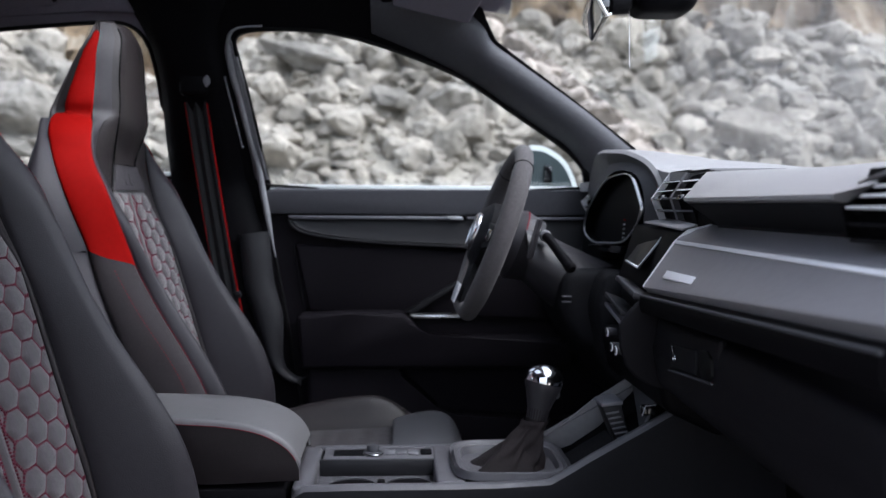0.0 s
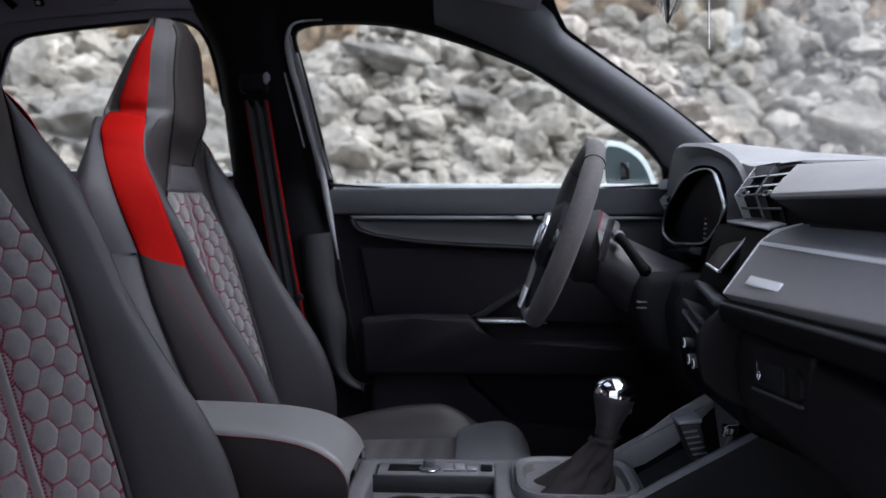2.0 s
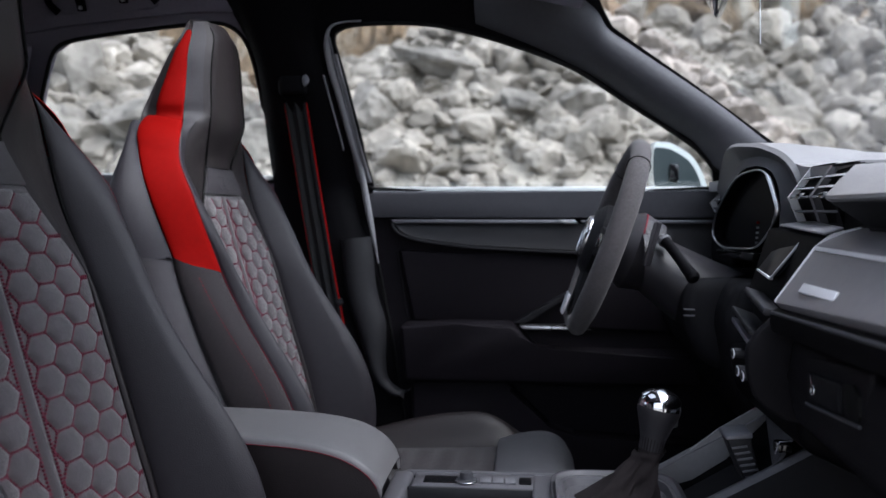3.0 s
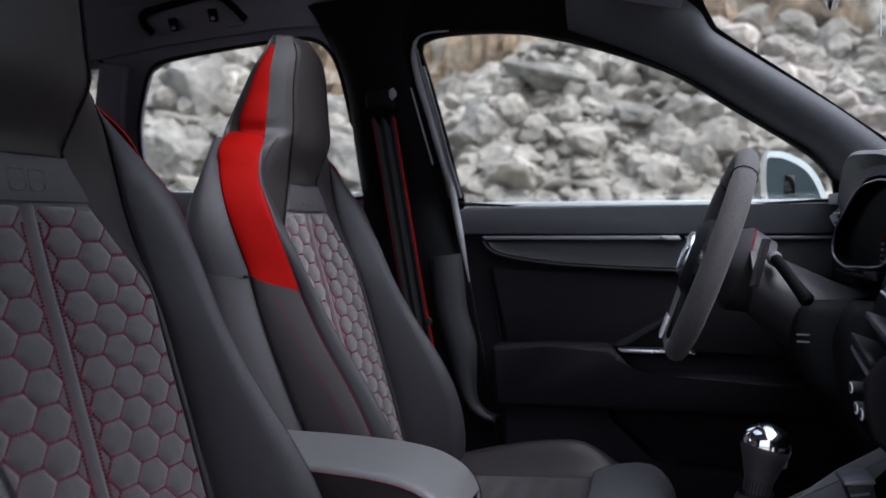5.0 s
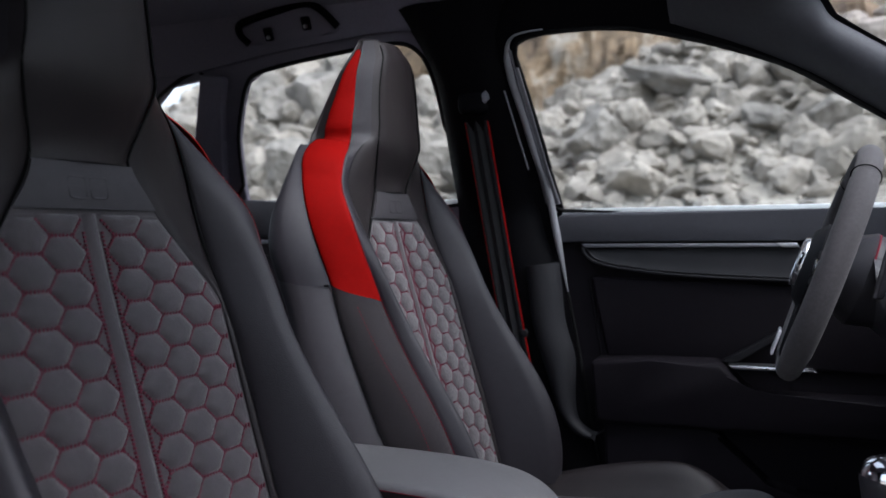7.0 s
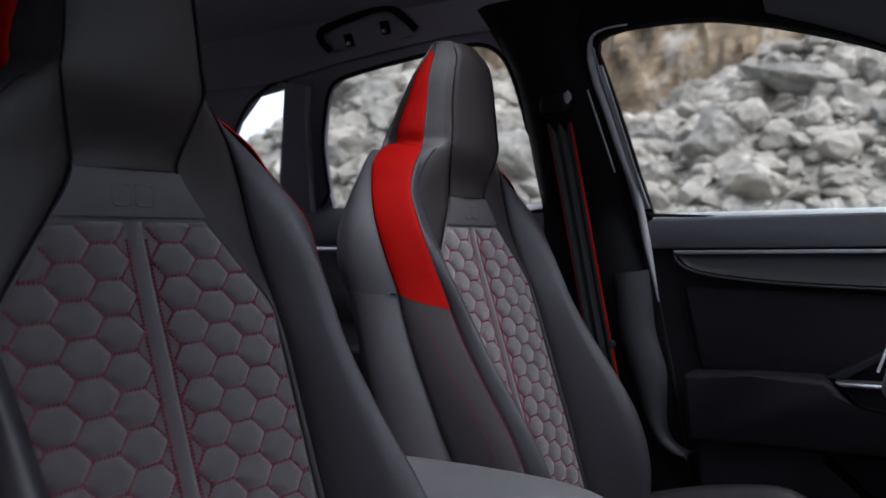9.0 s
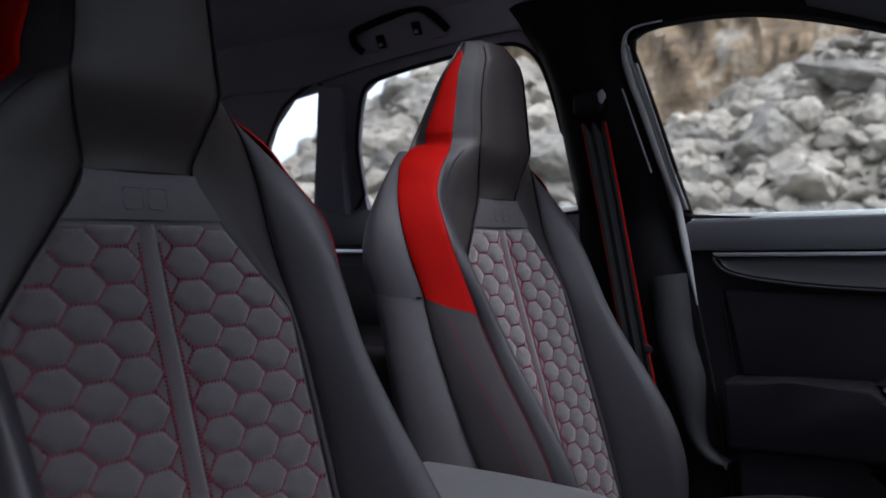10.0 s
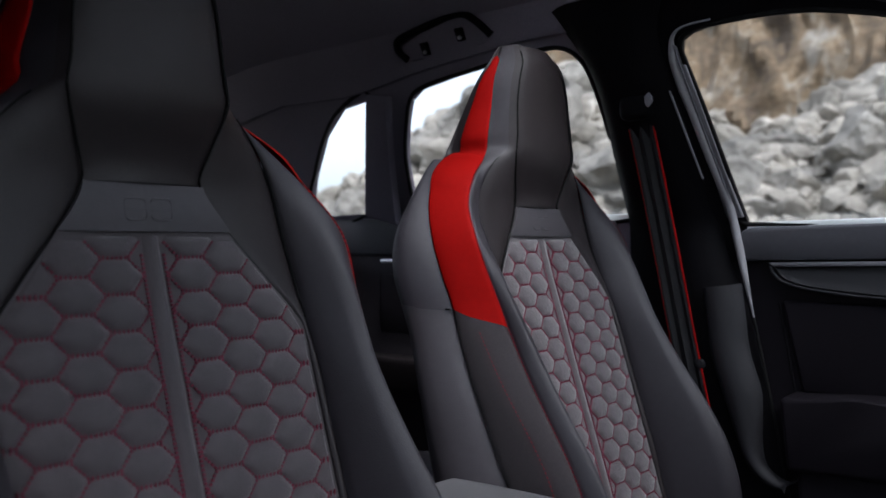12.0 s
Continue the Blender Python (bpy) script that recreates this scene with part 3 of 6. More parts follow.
STRAP_BACK = [(0.5, 0.26, -0.03), (0.57, 0.26, -0.03), (0.64, 0.26, -0.045), (0.7, 0.26, -0.072), (0.8, 0.258, -0.112), (0.86, 0.257, -0.132), (0.9, 0.257, -0.142), (0.95, 0.256, -0.162), (1.0, 0.247, -0.184), (1.045, 0.226, -0.205), (1.085, 0.192, -0.224), (1.115, 0.152, -0.237), (1.132, 0.125, -0.24), (1.155, 0.117, -0.236), (1.2, 0.108, -0.221), (1.245, 0.096, -0.204), (1.275, 0.08, -0.191), (1.302, 0.06, -0.19)]
SHELL_SIDE = [(0.5, 0.258, -0.14), (0.57, 0.262, -0.15), (0.64, 0.262, -0.162), (0.7, 0.262, -0.175), (0.8, 0.262, -0.195), (0.86, 0.26, -0.208), (0.9, 0.262, -0.22), (0.95, 0.262, -0.236), (1.0, 0.249, -0.24), (1.045, 0.219, -0.238), (1.085, 0.182, -0.24), (1.115, 0.145, -0.25), (1.132, 0.12, -0.252), (1.155, 0.108, -0.246), (1.2, 0.097, -0.229), (1.245, 0.087, -0.211), (1.275, 0.075, -0.198), (1.302, 0.056, -0.192)]
SHELL_BACK = [(0.5, -0.155), (0.57, -0.165), (0.64, -0.178), (0.7, -0.192), (0.8, -0.212), (0.86, -0.226), (0.9, -0.238), (0.95, -0.256), (1.0, -0.262), (1.045, -0.266), (1.085, -0.272), (1.115, -0.275), (1.132, -0.27), (1.155, -0.262), (1.2, -0.244), (1.245, -0.226), (1.275, -0.213), (1.302, -0.202)]
TOP = 1.302
Z0 = 0.50


def seat_row(z):
    """Half width and depth at each profile line from the middle to the back."""
    lines = [tuple(lerp_table(t, z)) for t in (PANEL_EDGE, GROOVE, CREST, FRONT_SEAM, SIDE_SEAM, STRAP_BACK, SHELL_SIDE)]
    return [(0, lines[0][1] - 0.003)] + lines + [(0, lerp_table(SHELL_BACK, z)[0])]


def fold_over(t):
    """The top of the shoulder panel swells and tucks in where it folds over the headrest stripe."""
    return 0.009 * math.sin(math.pi * min(1.0, max(0.0, (t - 0.72) / 0.26))) ** 1.5 - 0.016 * max(0.0, (t - 0.955) / 0.045) ** 2


def tuck_in(t):
    """The foot of the headrest stripe sinks under the fold."""
    return -0.013 * max(0.0, 1 - t / 0.20) ** 1.2 + 0.003 * math.sin(math.pi * min(1.0, t / 0.5))


def flap_hem(s):
    """Height of the hem of the shoulder flap, rising towards the back."""
    return 0.897 + 0.030 * s ** 1.6


def seat_patch(side, c, z0, z1, n, across=6, bulge=0.0, lift=0.0, z_shift=None, m=1, edge_dip=0.004, plain_head=False, reach=1.0, rise=None):
    """A strip of the backrest's skin over m columns from column c, puffed out, on one side (+1, -1)."""
    rows = []
    for i in range(n + 1):
        t = i / n
        row = []
        for j in range(across * m + 1):
            s = j / across * reach
            z = z0 + (z1 - z0) * t
            if z_shift:
                z = z_shift(z, s / m, t)
            pts = [Vector((p[1], side * p[0], z)) for p in seat_row(z)]
            k = min(int(s), m - 1)
            f = s - k
            a, b = pts[c + k], pts[c + k + 1]
            p0 = pts[c + k - 1] if k else a
            p3 = pts[c + k + 2] if k + 1 < m else b
            q = 0.5 * (2 * a + (b - p0) * f + (2 * p0 - 5 * a + 4 * b - p3) * f * f + (3 * a - p0 - 3 * b + p3) * f ** 3) if m > 1 else a.lerp(b, f)
            d = b - a
            nrm = Vector((d.y, -d.x, 0)) * side
            nrm = nrm.normalized() if nrm.length > 1e-6 else Vector((1, 0, 0))
            e = s / m / reach
            edge = min(e, 1 - e) * 2
            keep = max(0.0, min(1.0, (1.125 - z) / 0.05)) if plain_head else 1.0
            row.append(q + nrm * (bulge * keep * (1 - (1 - edge) ** 3) + lift + (rise(t) if rise else 0.0) - edge_dip * keep * max(0, 1 - edge / 0.14) ** 2))
        rows.append(row)
    return grid(rows)


def seam_dashes(col, side, z0, z1, step=0.0065, out=0.0012):
    """Small thread dashes along one column of the backrest."""
    verts, faces = [], []
    n = int((z1 - z0) / step * 1.25)
    for i in range(n):
        za = z0 + (z1 - z0) * i / n
        zb = za + (z1 - z0) / n * 0.6
        ra, rb = seat_row(za), seat_row(zb)
        a = Vector((ra[col][1], side * ra[col][0], za))
        b = Vector((rb[col][1], side * rb[col][0], zb))
        t = Vector((ra[col + 1][1] - ra[col - 1][1], side * (ra[col + 1][0] - ra[col - 1][0]), 0)).normalized()
        nrm = Vector((t.y, -t.x, 0)) * side
        k = len(verts)
        for p in (a, b):
            for w, h in ((-0.0009, -0.002), (0.0009, -0.002), (0.0009, out), (-0.0009, out)):
                verts.append(p + t * w + nrm * h)
        faces += [(k, k + 1, k + 2, k + 3), (k + 4, k + 7, k + 6, k + 5)] + [(k + q, k + (q + 1) % 4, k + 4 + (q + 1) % 4, k + 4 + q) for q in range(4)]
    return verts, faces


def clip(poly, keep):
    """Cuts a polygon by a line: keep is (a, b, c) for a*x + b*y <= c."""
    a, b, c = keep
    out = []
    for i, p in enumerate(poly):
        q = poly[(i + 1) % len(poly)]
        dp, dq = a * p[0] + b * p[1] - c, a * q[0] + b * q[1] - c
        if dp <= 0:
            out.append(p)
        if dp * dq < 0:
            t = dp / (dp - dq)
            out.append((p[0] + (q[0] - p[0]) * t, p[1] + (q[1] - p[1]) * t))
    return out


def panel_x(u, z):
    r = seat_row(z)
    return r[0][1] + (r[1][1] - r[0][1]) * min(1, abs(u) / max(r[1][0], 0.05))


HEX_W, HEX_H, HEX_U, HEX_P, HEX_Z = 0.0575, 0.0333, 0.0415, 0.0427, 0.9235


def thread_mesh(name, verts, faces, parent, label, mat=None):
    me = bpy.data.meshes.new(name)
    me.from_pydata(verts, [], faces)
    me.materials.append(mat or THREAD)
    ob = new(name, me)
    ob.parent = parent
    ob["kind"], ob["label"] = "stuff", label
    return ob


def build_seat(name, label):
    seat = thing(name, label, "car seat", "front sport seats")
    for side in (1, -1):
        part("backrest_shell", seat_patch(side, 6, Z0, 0.896, 30, 6, 0.008, m=2, z_shift=lambda z, s, t: z + (flap_hem(s) - 0.896) * t), LEATHER_GREY, seat, "dark grey leather outer side", sharp=70)
        part("shoulder_flap", seat_patch(side, 6, 0.896, 1.120, 26, 6, 0.003, 0.0045, m=2, z_shift=lambda z, s, t: z + (flap_hem(s) - 0.898) * (1 - t)), FLAP, seat, "dark grey leather shoulder", sharp=70)
        part("headrest_back", seat_patch(side, 5, 1.108, TOP, 40, 6, 0.0, -0.001, m=3, rise=lambda t: min(0.0, tuck_in(t))), LEATHER, seat, "black leather headrest back", sharp=70)
        part("headrest_side", seat_patch(side, 4, 1.112, TOP, 40, 5, 0.0, -0.0045, m=1, rise=tuck_in), LEATHER, seat, "black leather headrest side", sharp=70)
        part("wing", seat_patch(side, 1, Z0, TOP, 90, 6, 0.002, edge_dip=0.003, plain_head=True), LEATHER, seat, "black leather wing beside the headrest", sharp=70)
        part("bolster", seat_patch(side, 2, Z0, TOP, 80, 8, 0.005, m=2, plain_head=True, edge_dip=0.0015), LIT_BOLSTER, seat, "smooth leather side bolster with skylight put in its tone", sharp=70)
        part("side_panel", seat_patch(side, 4, Z0, 0.899, 44, 8, 0.007, m=2, z_shift=lambda z, s, t: z - 0.028 * (1 - s) * t), SIDE_SUEDE, seat, "dark perforated suede side panel with a red seam", sharp=70)
        part("shoulder_strap", seat_patch(side, 4, 0.899, 1.124, 60, 8, 0.0030, 0.0022, m=2, edge_dip=0.0030, rise=fold_over, z_shift=lambda z, s, t: z - 0.028 * (1 - s) * (1 - t) + (0.011 * s + 0.004 * math.sin(math.pi * s)) * t * t), RED, seat, "bright red leather shoulder panel", sharp=70)
        part("headrest_strap", seat_patch(side, 4, 1.112, 1.284, 44, 8, 0.002, 0.0015, m=2, edge_dip=0.002, reach=0.70, rise=tuck_in, z_shift=lambda z, s, t: z - 0.012 * t * t * (1 - math.sin(math.pi * min(1.0, 0.15 + s)))), RED, seat, "bright red leather stripe folded up the headrest", sharp=70)
    vv, ff = [], []
    for side in (1, -1):
        for col, za, zb, out in ((4, Z0, 1.09, 0.0010), (5, Z0, 0.868, 0.0075)):
            v, f = seam_dashes(col, side, za, zb, 0.0065, out)
            ff += [tuple(i + len(vv) for i in q) for q in f]
            vv += v
    for side in (1, -1):
        for col, za, zb, r_ in ((1, 0.905, 1.292, 0.0015), (2, 0.905, 1.12, 0.0011)):
            line = [Vector((q[1] - 0.0002, side * q[0], z)) for z, q in [(za + (zb - za) * i / 40, seat_row(za + (zb - za) * i / 40)[col]) for i in range(41)]]
            part("seam", tube(line, r_, 6), RUBBER, seat)
        hem = []
        for i in range(21):
            z = flap_hem(i / 20)
            pts = [Vector((q[1], side * q[0], z)) for q in seat_row(z)]
            k = min(1, i // 10)
            hem.append(pts[6 + k].lerp(pts[7 + k], i / 10 - k) + Vector((0, side * 0.006, 0)))
        part("hem", tube(hem, 0.0014, 6), RUBBER, seat)
    thread_mesh("seam_thread", vv, ff, seat, "dark red seam thread", SEAM_THREAD)
    rows = []
    for i in range(40):
        z = 1.046 + (TOP - 1.046) * i / 39
        u1, xp = seat_row(z)[1]
        dish = 0.006 * math.exp(-((z - 1.07) / 0.028) ** 2)
        rows.append([Vector((xp + 0.010 * (1 - (j / 10) ** 2) - dish * (1 - (j / 10) ** 4) - 0.003 * max(0, abs(j) / 10 - 0.85) / 0.15, u1 * j / 10, z)) for j in range(-10, 11)])
    part("headrest_panel", grid(rows), LEATHER, seat, "black leather integrated headrest")
    r = seat_row(TOP)
    loop = [(p[1], p[0]) for p in r] + [(p[1], -p[0]) for p in r[-2:0:-1]]
    rows = []
    for k in range(7):
        t = k / 6
        f = max(math.cos(t * math.pi / 2), 0.02)
        rows.append([Vector((-0.192 + (x + 0.192) * f, u * f, TOP - 0.001 + 0.010 * math.sin(t * math.pi / 2))) for x, u in loop])
    part("headrest_crown", grid(rows, closed=True), LEATHER, seat)
    # plate under the headrest with an embossed mark
    rows = []
    for i in range(9):
        z = 0.999 + 0.046 * i / 8
        u1, xp = seat_row(z)[1]
        rows.append([Vector((xp + 0.0035 + 0.0025 * math.sin(math.pi * i / 8), (u1 + 0.001) * j / 8, z)) for j in range(-8, 9)])
    plate = part("neck_plate", grid(rows, thick=0.006), PLATE, seat, "black leather plate with an embossed mark")
    bits = []
    for u0 in (-0.015, 0.013):
        loop = [(u0 + 0.0115 * math.copysign(abs(math.cos(a)) ** 0.4, math.cos(a)), 1.020 + 0.0105 * math.copysign(abs(math.sin(a)) ** 0.4, math.sin(a))) for a in [k * math.pi / 12 for k in range(24)]]
        bits.append(tube([(panel_x(0, z) + 0.0081, u, z) for u, z in loop], 0.0011, 6, closed=True, up=(1, 0, 0)))
        bits.append(tube([(panel_x(0, 1.020) + 0.0081, u0 - 0.009, 1.020), (panel_x(0, 1.020) + 0.0081, u0 + 0.009, 1.020)], 0.0011, 6))
    part("embossed_mark", merge(*bits), PLATE, plate)
    # quilted centre: base, cells, rib, stitches
    rows = []
    for i in range(50):
        z = Z0 + 0.502 * i / 49
        u1 = seat_row(z)[1][0]
        rows.append([Vector((panel_x(u1 * j / 12, z) + 0.001, u1 * j / 12, z)) for j in range(-12, 13)])
    quilt = part("quilted_panel", grid(rows), SUEDE, seat, "grey suede centre quilted in hexagons with red stitching")
    stitch = []
    w, h, kk = HEX_W / 2, HEX_H / 2, 0.48
    for side in (1, -1):
        for c in range(4):
            for row_n in range(-13, 4):
                cx, cz = HEX_U + c * HEX_P, HEX_Z + (row_n + 0.5 * (c % 2)) * HEX_H
                poly = [(cx - w, cz), (cx - w * kk, cz - h), (cx + w * kk, cz - h), (cx + w, cz), (cx + w * kk, cz + h), (cx - w * kk, cz + h)]
                for cut in ((0, 1, 0.994), (0, -1, -0.51), (-1, 0, -0.0125)):
                    if poly:
                        poly = clip(poly, cut)
                if poly:
                    za, zb = max(Z0, cz - h), min(1.0, cz + h)
                    ua, ub = seat_row(za)[1][0] - 0.004, seat_row(zb)[1][0] - 0.004
                    g = (ub - ua) / max(zb - za, 1e-3)
                    poly = clip(poly, (1, -g, ua - g * za))
                if len(poly) < 3:
                    continue
                area = abs(sum(p[0] * q[1] - q[0] * p[1] for p, q in zip(poly, poly[1:] + poly[:1]))) / 2
                if area < 6e-5:
                    continue
                mx, mz = sum(p[0] for p in poly) / len(poly), sum(p[1] for p in poly) / len(poly)
                bm = bmesh.new()
                dense = []
                for p, q in zip(poly, poly[1:] + poly[:1]):
                    dense += [(p[0] + (q[0] - p[0]) * e / 3, p[1] + (q[1] - p[1]) * e / 3) for e in range(3)]
                puff = 0.0066 * min(1, area / 0.0012)
                rings = []
                for f, hgt in ((1.0, 0.10), (0.94, 0.24), (0.84, 0.52), (0.66, 0.80), (0.38, 0.96)):
                    ring = []
                    for p in dense:
                        a = math.atan2((p[1] - mz) / h, (p[0] - mx) / w)
                        k_ = (1 - f) * 1.1 if area > 0.00115 else 0.0
                        u, z = mx + ((p[0] - mx) * (1 - k_) + 0.90 * w * math.cos(a) * k_) * f, mz + ((p[1] - mz) * (1 - k_) + 0.96 * h * math.sin(a) * k_) * f
                        ring.append(bm.verts.new((panel_x(u, z) + 0.0012 + hgt * puff, side * u, z)))
                    rings.append(ring)
                mid = bm.verts.new((panel_x(mx, mz) + 0.0012 + puff, side * mx, mz))
                for a, b in zip(rings, rings[1:]):
                    for i in range(len(a)):
                        bm.faces.new((a[i], a[(i + 1) % len(a)], b[(i + 1) % len(a)], b[i]))
                for i in range(len(dense)):
                    bm.faces.new((rings[-1][i], rings[-1][(i + 1) % len(dense)], mid))
                part("quilt_cell", bm, SUEDE, quilt)
                for p, q in zip(poly, poly[1:] + poly[:1]):
                    ln = math.hypot(q[0] - p[0], q[1] - p[1])
                    eu, ez = abs((p[0] + q[0]) / 2 - cx), abs((p[1] + q[1]) / 2 - cz)
                    own = abs(ez - h) < 1e-5 or abs((w - eu) / (w * (1 - kk)) - ez / h) < 1e-3
                    if ln < 0.004 or not own or min(p[1], q[1]) > 0.990:
                        continue
                    cnt = max(1, int(ln / 0.0042))
                    slope = abs(q[1] - p[1]) / ln
                    for e in range(cnt):
                        t = (e + 0.5) / cnt
                        stitch.append((p[0] + (q[0] - p[0]) * t, side, p[1] + (q[1] - p[1]) * t, (q[0] - p[0]) / ln, (q[1] - p[1]) / ln, slope))
        for e in range(118):
            stitch.append((0.0122, side, 0.508 + 0.004 * e, 0, 1, 1))
    verts, faces, done = [], [], set()
    for u, side, z, du, dz, slope in stitch:
        key = (round(u / 0.0012), side, round(z / 0.0012))
        if key in done:
            continue
        done |= {(key[0] + i, side, key[2] + j) for i in (-1, 0, 1) for j in (-1, 0, 1)}
        x = panel_x(u, z) + 0.0010
        ln, wd = (0.00085, 0.0036) if slope < 0.3 else (0.0012, 0.0011)
        b = len(verts)
        for sx in (0, 0.0024):
            for a, c in ((-ln, -wd), (ln, -wd), (ln, wd), (-ln, wd)):
                verts.append((x + sx, side * (u + du * a - dz * c), z + dz * a + du * c))
        faces += [(b, b + 1, b + 2, b + 3), (b + 4, b + 5, b + 6, b + 7)] + [(b + i, b + (i + 1) % 4, b + 4 + (i + 1) % 4, b + 4 + i) for i in range(4)]
    thread_mesh("stitching", verts, faces, quilt, "red quilting thread")
    rows = []
    for i in range(40):
        z = 0.505 + 0.49 * i / 39
        rows.append([Vector((panel_x(0, z) + 0.0005 + 0.0045 * (1 - (j / 4) ** 2), 0.0105 * j / 4, z)) for j in range(-4, 5)])
    part("centre_rib", grid(rows), SUEDE, quilt)
    # seat cushion
    rows = []
    for i in range(25):
        t = i / 24
        x = -0.06 + 0.46 * t
        top = 0.457 + 0.033 * t
        row = []
        for u, dz in ((-0.255, -0.16), (-0.258, -0.03), (-0.252, 0.036), (-0.230, 0.056), (-0.205, 0.052), (-0.170, 0.014), (-0.09, 0.002), (0, 0),
                      (0.09, 0.002), (0.170, 0.014), (0.205, 0.052), (0.230, 0.056), (0.252, 0.036), (0.258, -0.03), (0.255, -0.16)):
            hump = max(0, dz) * (0.25 + 1.0 * math.sin(math.pi * min(1, 0.02 + t * 0.66)) ** 1.3 if abs(u) > 0.12 else 1) * (1 - 0.85 * max(0, (t - 0.78) / 0.22) ** 2)
            row.append(Vector((x, u, top + (hump if dz > 0 else dz))))
        rows.append(list(curve(row, 3)))
    part("seat_cushion", grid(rows, thick=0.01), LEATHER, seat, "black leather cushion with raised side bolsters")
    rows = []
    for i in range(31):
        x = 0.09 + 0.262 * i / 30
        rows.append([Vector((x, u * 0.168 / 8, 0.486 + 0.012 * (i / 30) + 0.010 * (1 - (u / 8) ** 2) + 0.005 * abs(math.sin(math.pi * i / 5)) * (1 - abs(u / 8) ** 6))) for u in range(-8, 9)])
    part("cushion_quilt", grid(rows, thick=0.02), SIDE_SUEDE, seat, "dark suede cushion centre with padded ribs", sharp=80)
    rows = []
    for i in range(13):
        u = -0.185 + 0.37 * i / 12
        e = 1 - abs(2 * i / 12 - 1) ** 6
        rows.append([Vector((x, u, z)) for x, z in curve2([(0.350, 0.40), (0.348, 0.488 + 0.02 * e), (0.360, 0.508 + 0.02 * e), (0.430, 0.522 + 0.02 * e), (0.472, 0.510 + 0.016 * e), (0.496, 0.47), (0.500, 0.40)], 5)])
    part("thigh_rest", grid(rows, thick=0.008), THIGH, seat, "grey leather thigh rest")
    part("seat_base", box((-0.12, -0.22, 0.26), (0.36, 0.22, 0.43), 0.02), PLASTIC_DARK, seat)
    return seat


def curve2(points, n):
    return [(p.x, p.y) for p in curve([(a, b, 0) for a, b in points], n)]


driver_seat = build_seat("driver_seat", "grey and black leather sport seat with red shoulder panels")
driver_seat.location = (0, 0.36, 0)
passenger_seat = copy_thing(driver_seat, pose(0, -0.36, 0))
passenger_seat.name = "passenger_seat"

# ---------------------------------------------------------------- driver's door
door = thing("front_door", "closed black front car door with grey trim strip", "car door")
part("upper_panel", profile([(0.045, 0.952), (0.052, 1.004), (0.07, 1.0115), (0.80, 1.0115), (0.86, 1.004), (0.88, 0.952)], 0.702, 0.735, 0.006), DOORTOP, door, "grey soft upper door panel")
part("window_sill", box((0.062, 0.712, 1.008), (0.80, 0.762, 1.0205), 0.002), PAINT, door, "pale painted window sill edge")
part("door_body", profile([(-0.2, 0.985), (0.9, 0.985), (0.9, 0.3), (-0.2, 0.3)], 0.726, 0.76), DOORLOW, door)
part("chrome_strip", slab([(0.104, 0.694, 0.9485), (0.504, 0.692, 0.9485), (0.508, 0.692, 0.9415), (0.112, 0.694, 0.9415)], (0, 0.03, 0), 0.002), TRIM, door, "thin satin aluminium strip")
part("strip_end", slab([(0.470, 0.690, 0.9490), (0.505, 0.690, 0.9490), (0.511, 0.690, 0.9405), (0.482, 0.690, 0.9405)], (0, 0.03, 0), 0.0015), SATIN, door, "bright aluminium strip end")
part("chrome_strip", slab([(0.517, 0.693, 0.948), (0.80, 0.693, 0.948), (0.80, 0.693, 0.942), (0.520, 0.693, 0.942)], (0, 0.03, 0), 0.0015), TRIM, door)
rows = []
top_l = curve2([(0.118, 0.9405), (0.16, 0.9405), (0.30, 0.9405), (0.50, 0.9405), (0.82, 0.9405)], 6)
bot_l = curve2([(0.110, 0.938), (0.135, 0.916), (0.20, 0.902), (0.36, 0.888), (0.82, 0.872)], 6)
for k in range(7):
    t = k / 6
    rows.append([Vector((a[0] + (b[0] - a[0]) * t, 0.712 - 0.004 * math.sin(t * 3.14) - 0.012 * t ** 3, a[1] + (b[1] - a[1]) * t)) for a, b in zip(top_l, bot_l)])
part("inlay", grid(rows, thick=0.004), PILLAR, door, "black scooped door inlay")
part("inlay_lip", tube([Vector((x, 0.699, z - 0.002)) for x, z in curve2([(0.106, 0.944), (0.112, 0.930), (0.135, 0.914), (0.20, 0.900), (0.36, 0.886), (0.82, 0.870)], 6)], 0.0028, 8), PILLAR, door)
part("door_insert", slab([(0.118, 0.712, 0.882), (0.36, 0.712, 0.874), (0.78, 0.712, 0.858), (0.78, 0.712, 0.70), (0.15, 0.712, 0.722)], (0, 0.02, 0), 0.008, 3), DOORLOW, door, "black soft door insert")
part("insert_seam", tube([(0.115, 0.711, 0.878), (0.128, 0.711, 0.80), (0.140, 0.709, 0.725)], 0.002, 6), PLASTIC_DARK, door)
part("armrest", slab([(0.13, 0.645, 0.722), (0.25, 0.635, 0.728), (0.37, 0.635, 0.728), (0.39, 0.635, 0.712), (0.42, 0.635, 0.676), (0.46, 0.635, 0.668), (0.76, 0.635, 0.668), (0.76, 0.64, 0.60), (0.14, 0.645, 0.60)], (0, 0.10, 0), 0.010, 3), DOORLOW, door, "black soft door armrest")
part("pull_handle", slab([(0.385, 0.65, 0.724), (0.52, 0.65, 0.724), (0.54, 0.65, 0.716), (0.395, 0.65, 0.716)], (0, 0.04, 0), 0.003), SATIN, door, "satin edged door pull")
part("pull_strut", slab([(0.372, 0.675, 0.726), (0.50, 0.690, 0.80), (0.52, 0.690, 0.80), (0.40, 0.675, 0.724)], (0, 0.03, 0), 0.004), PLASTIC, door)
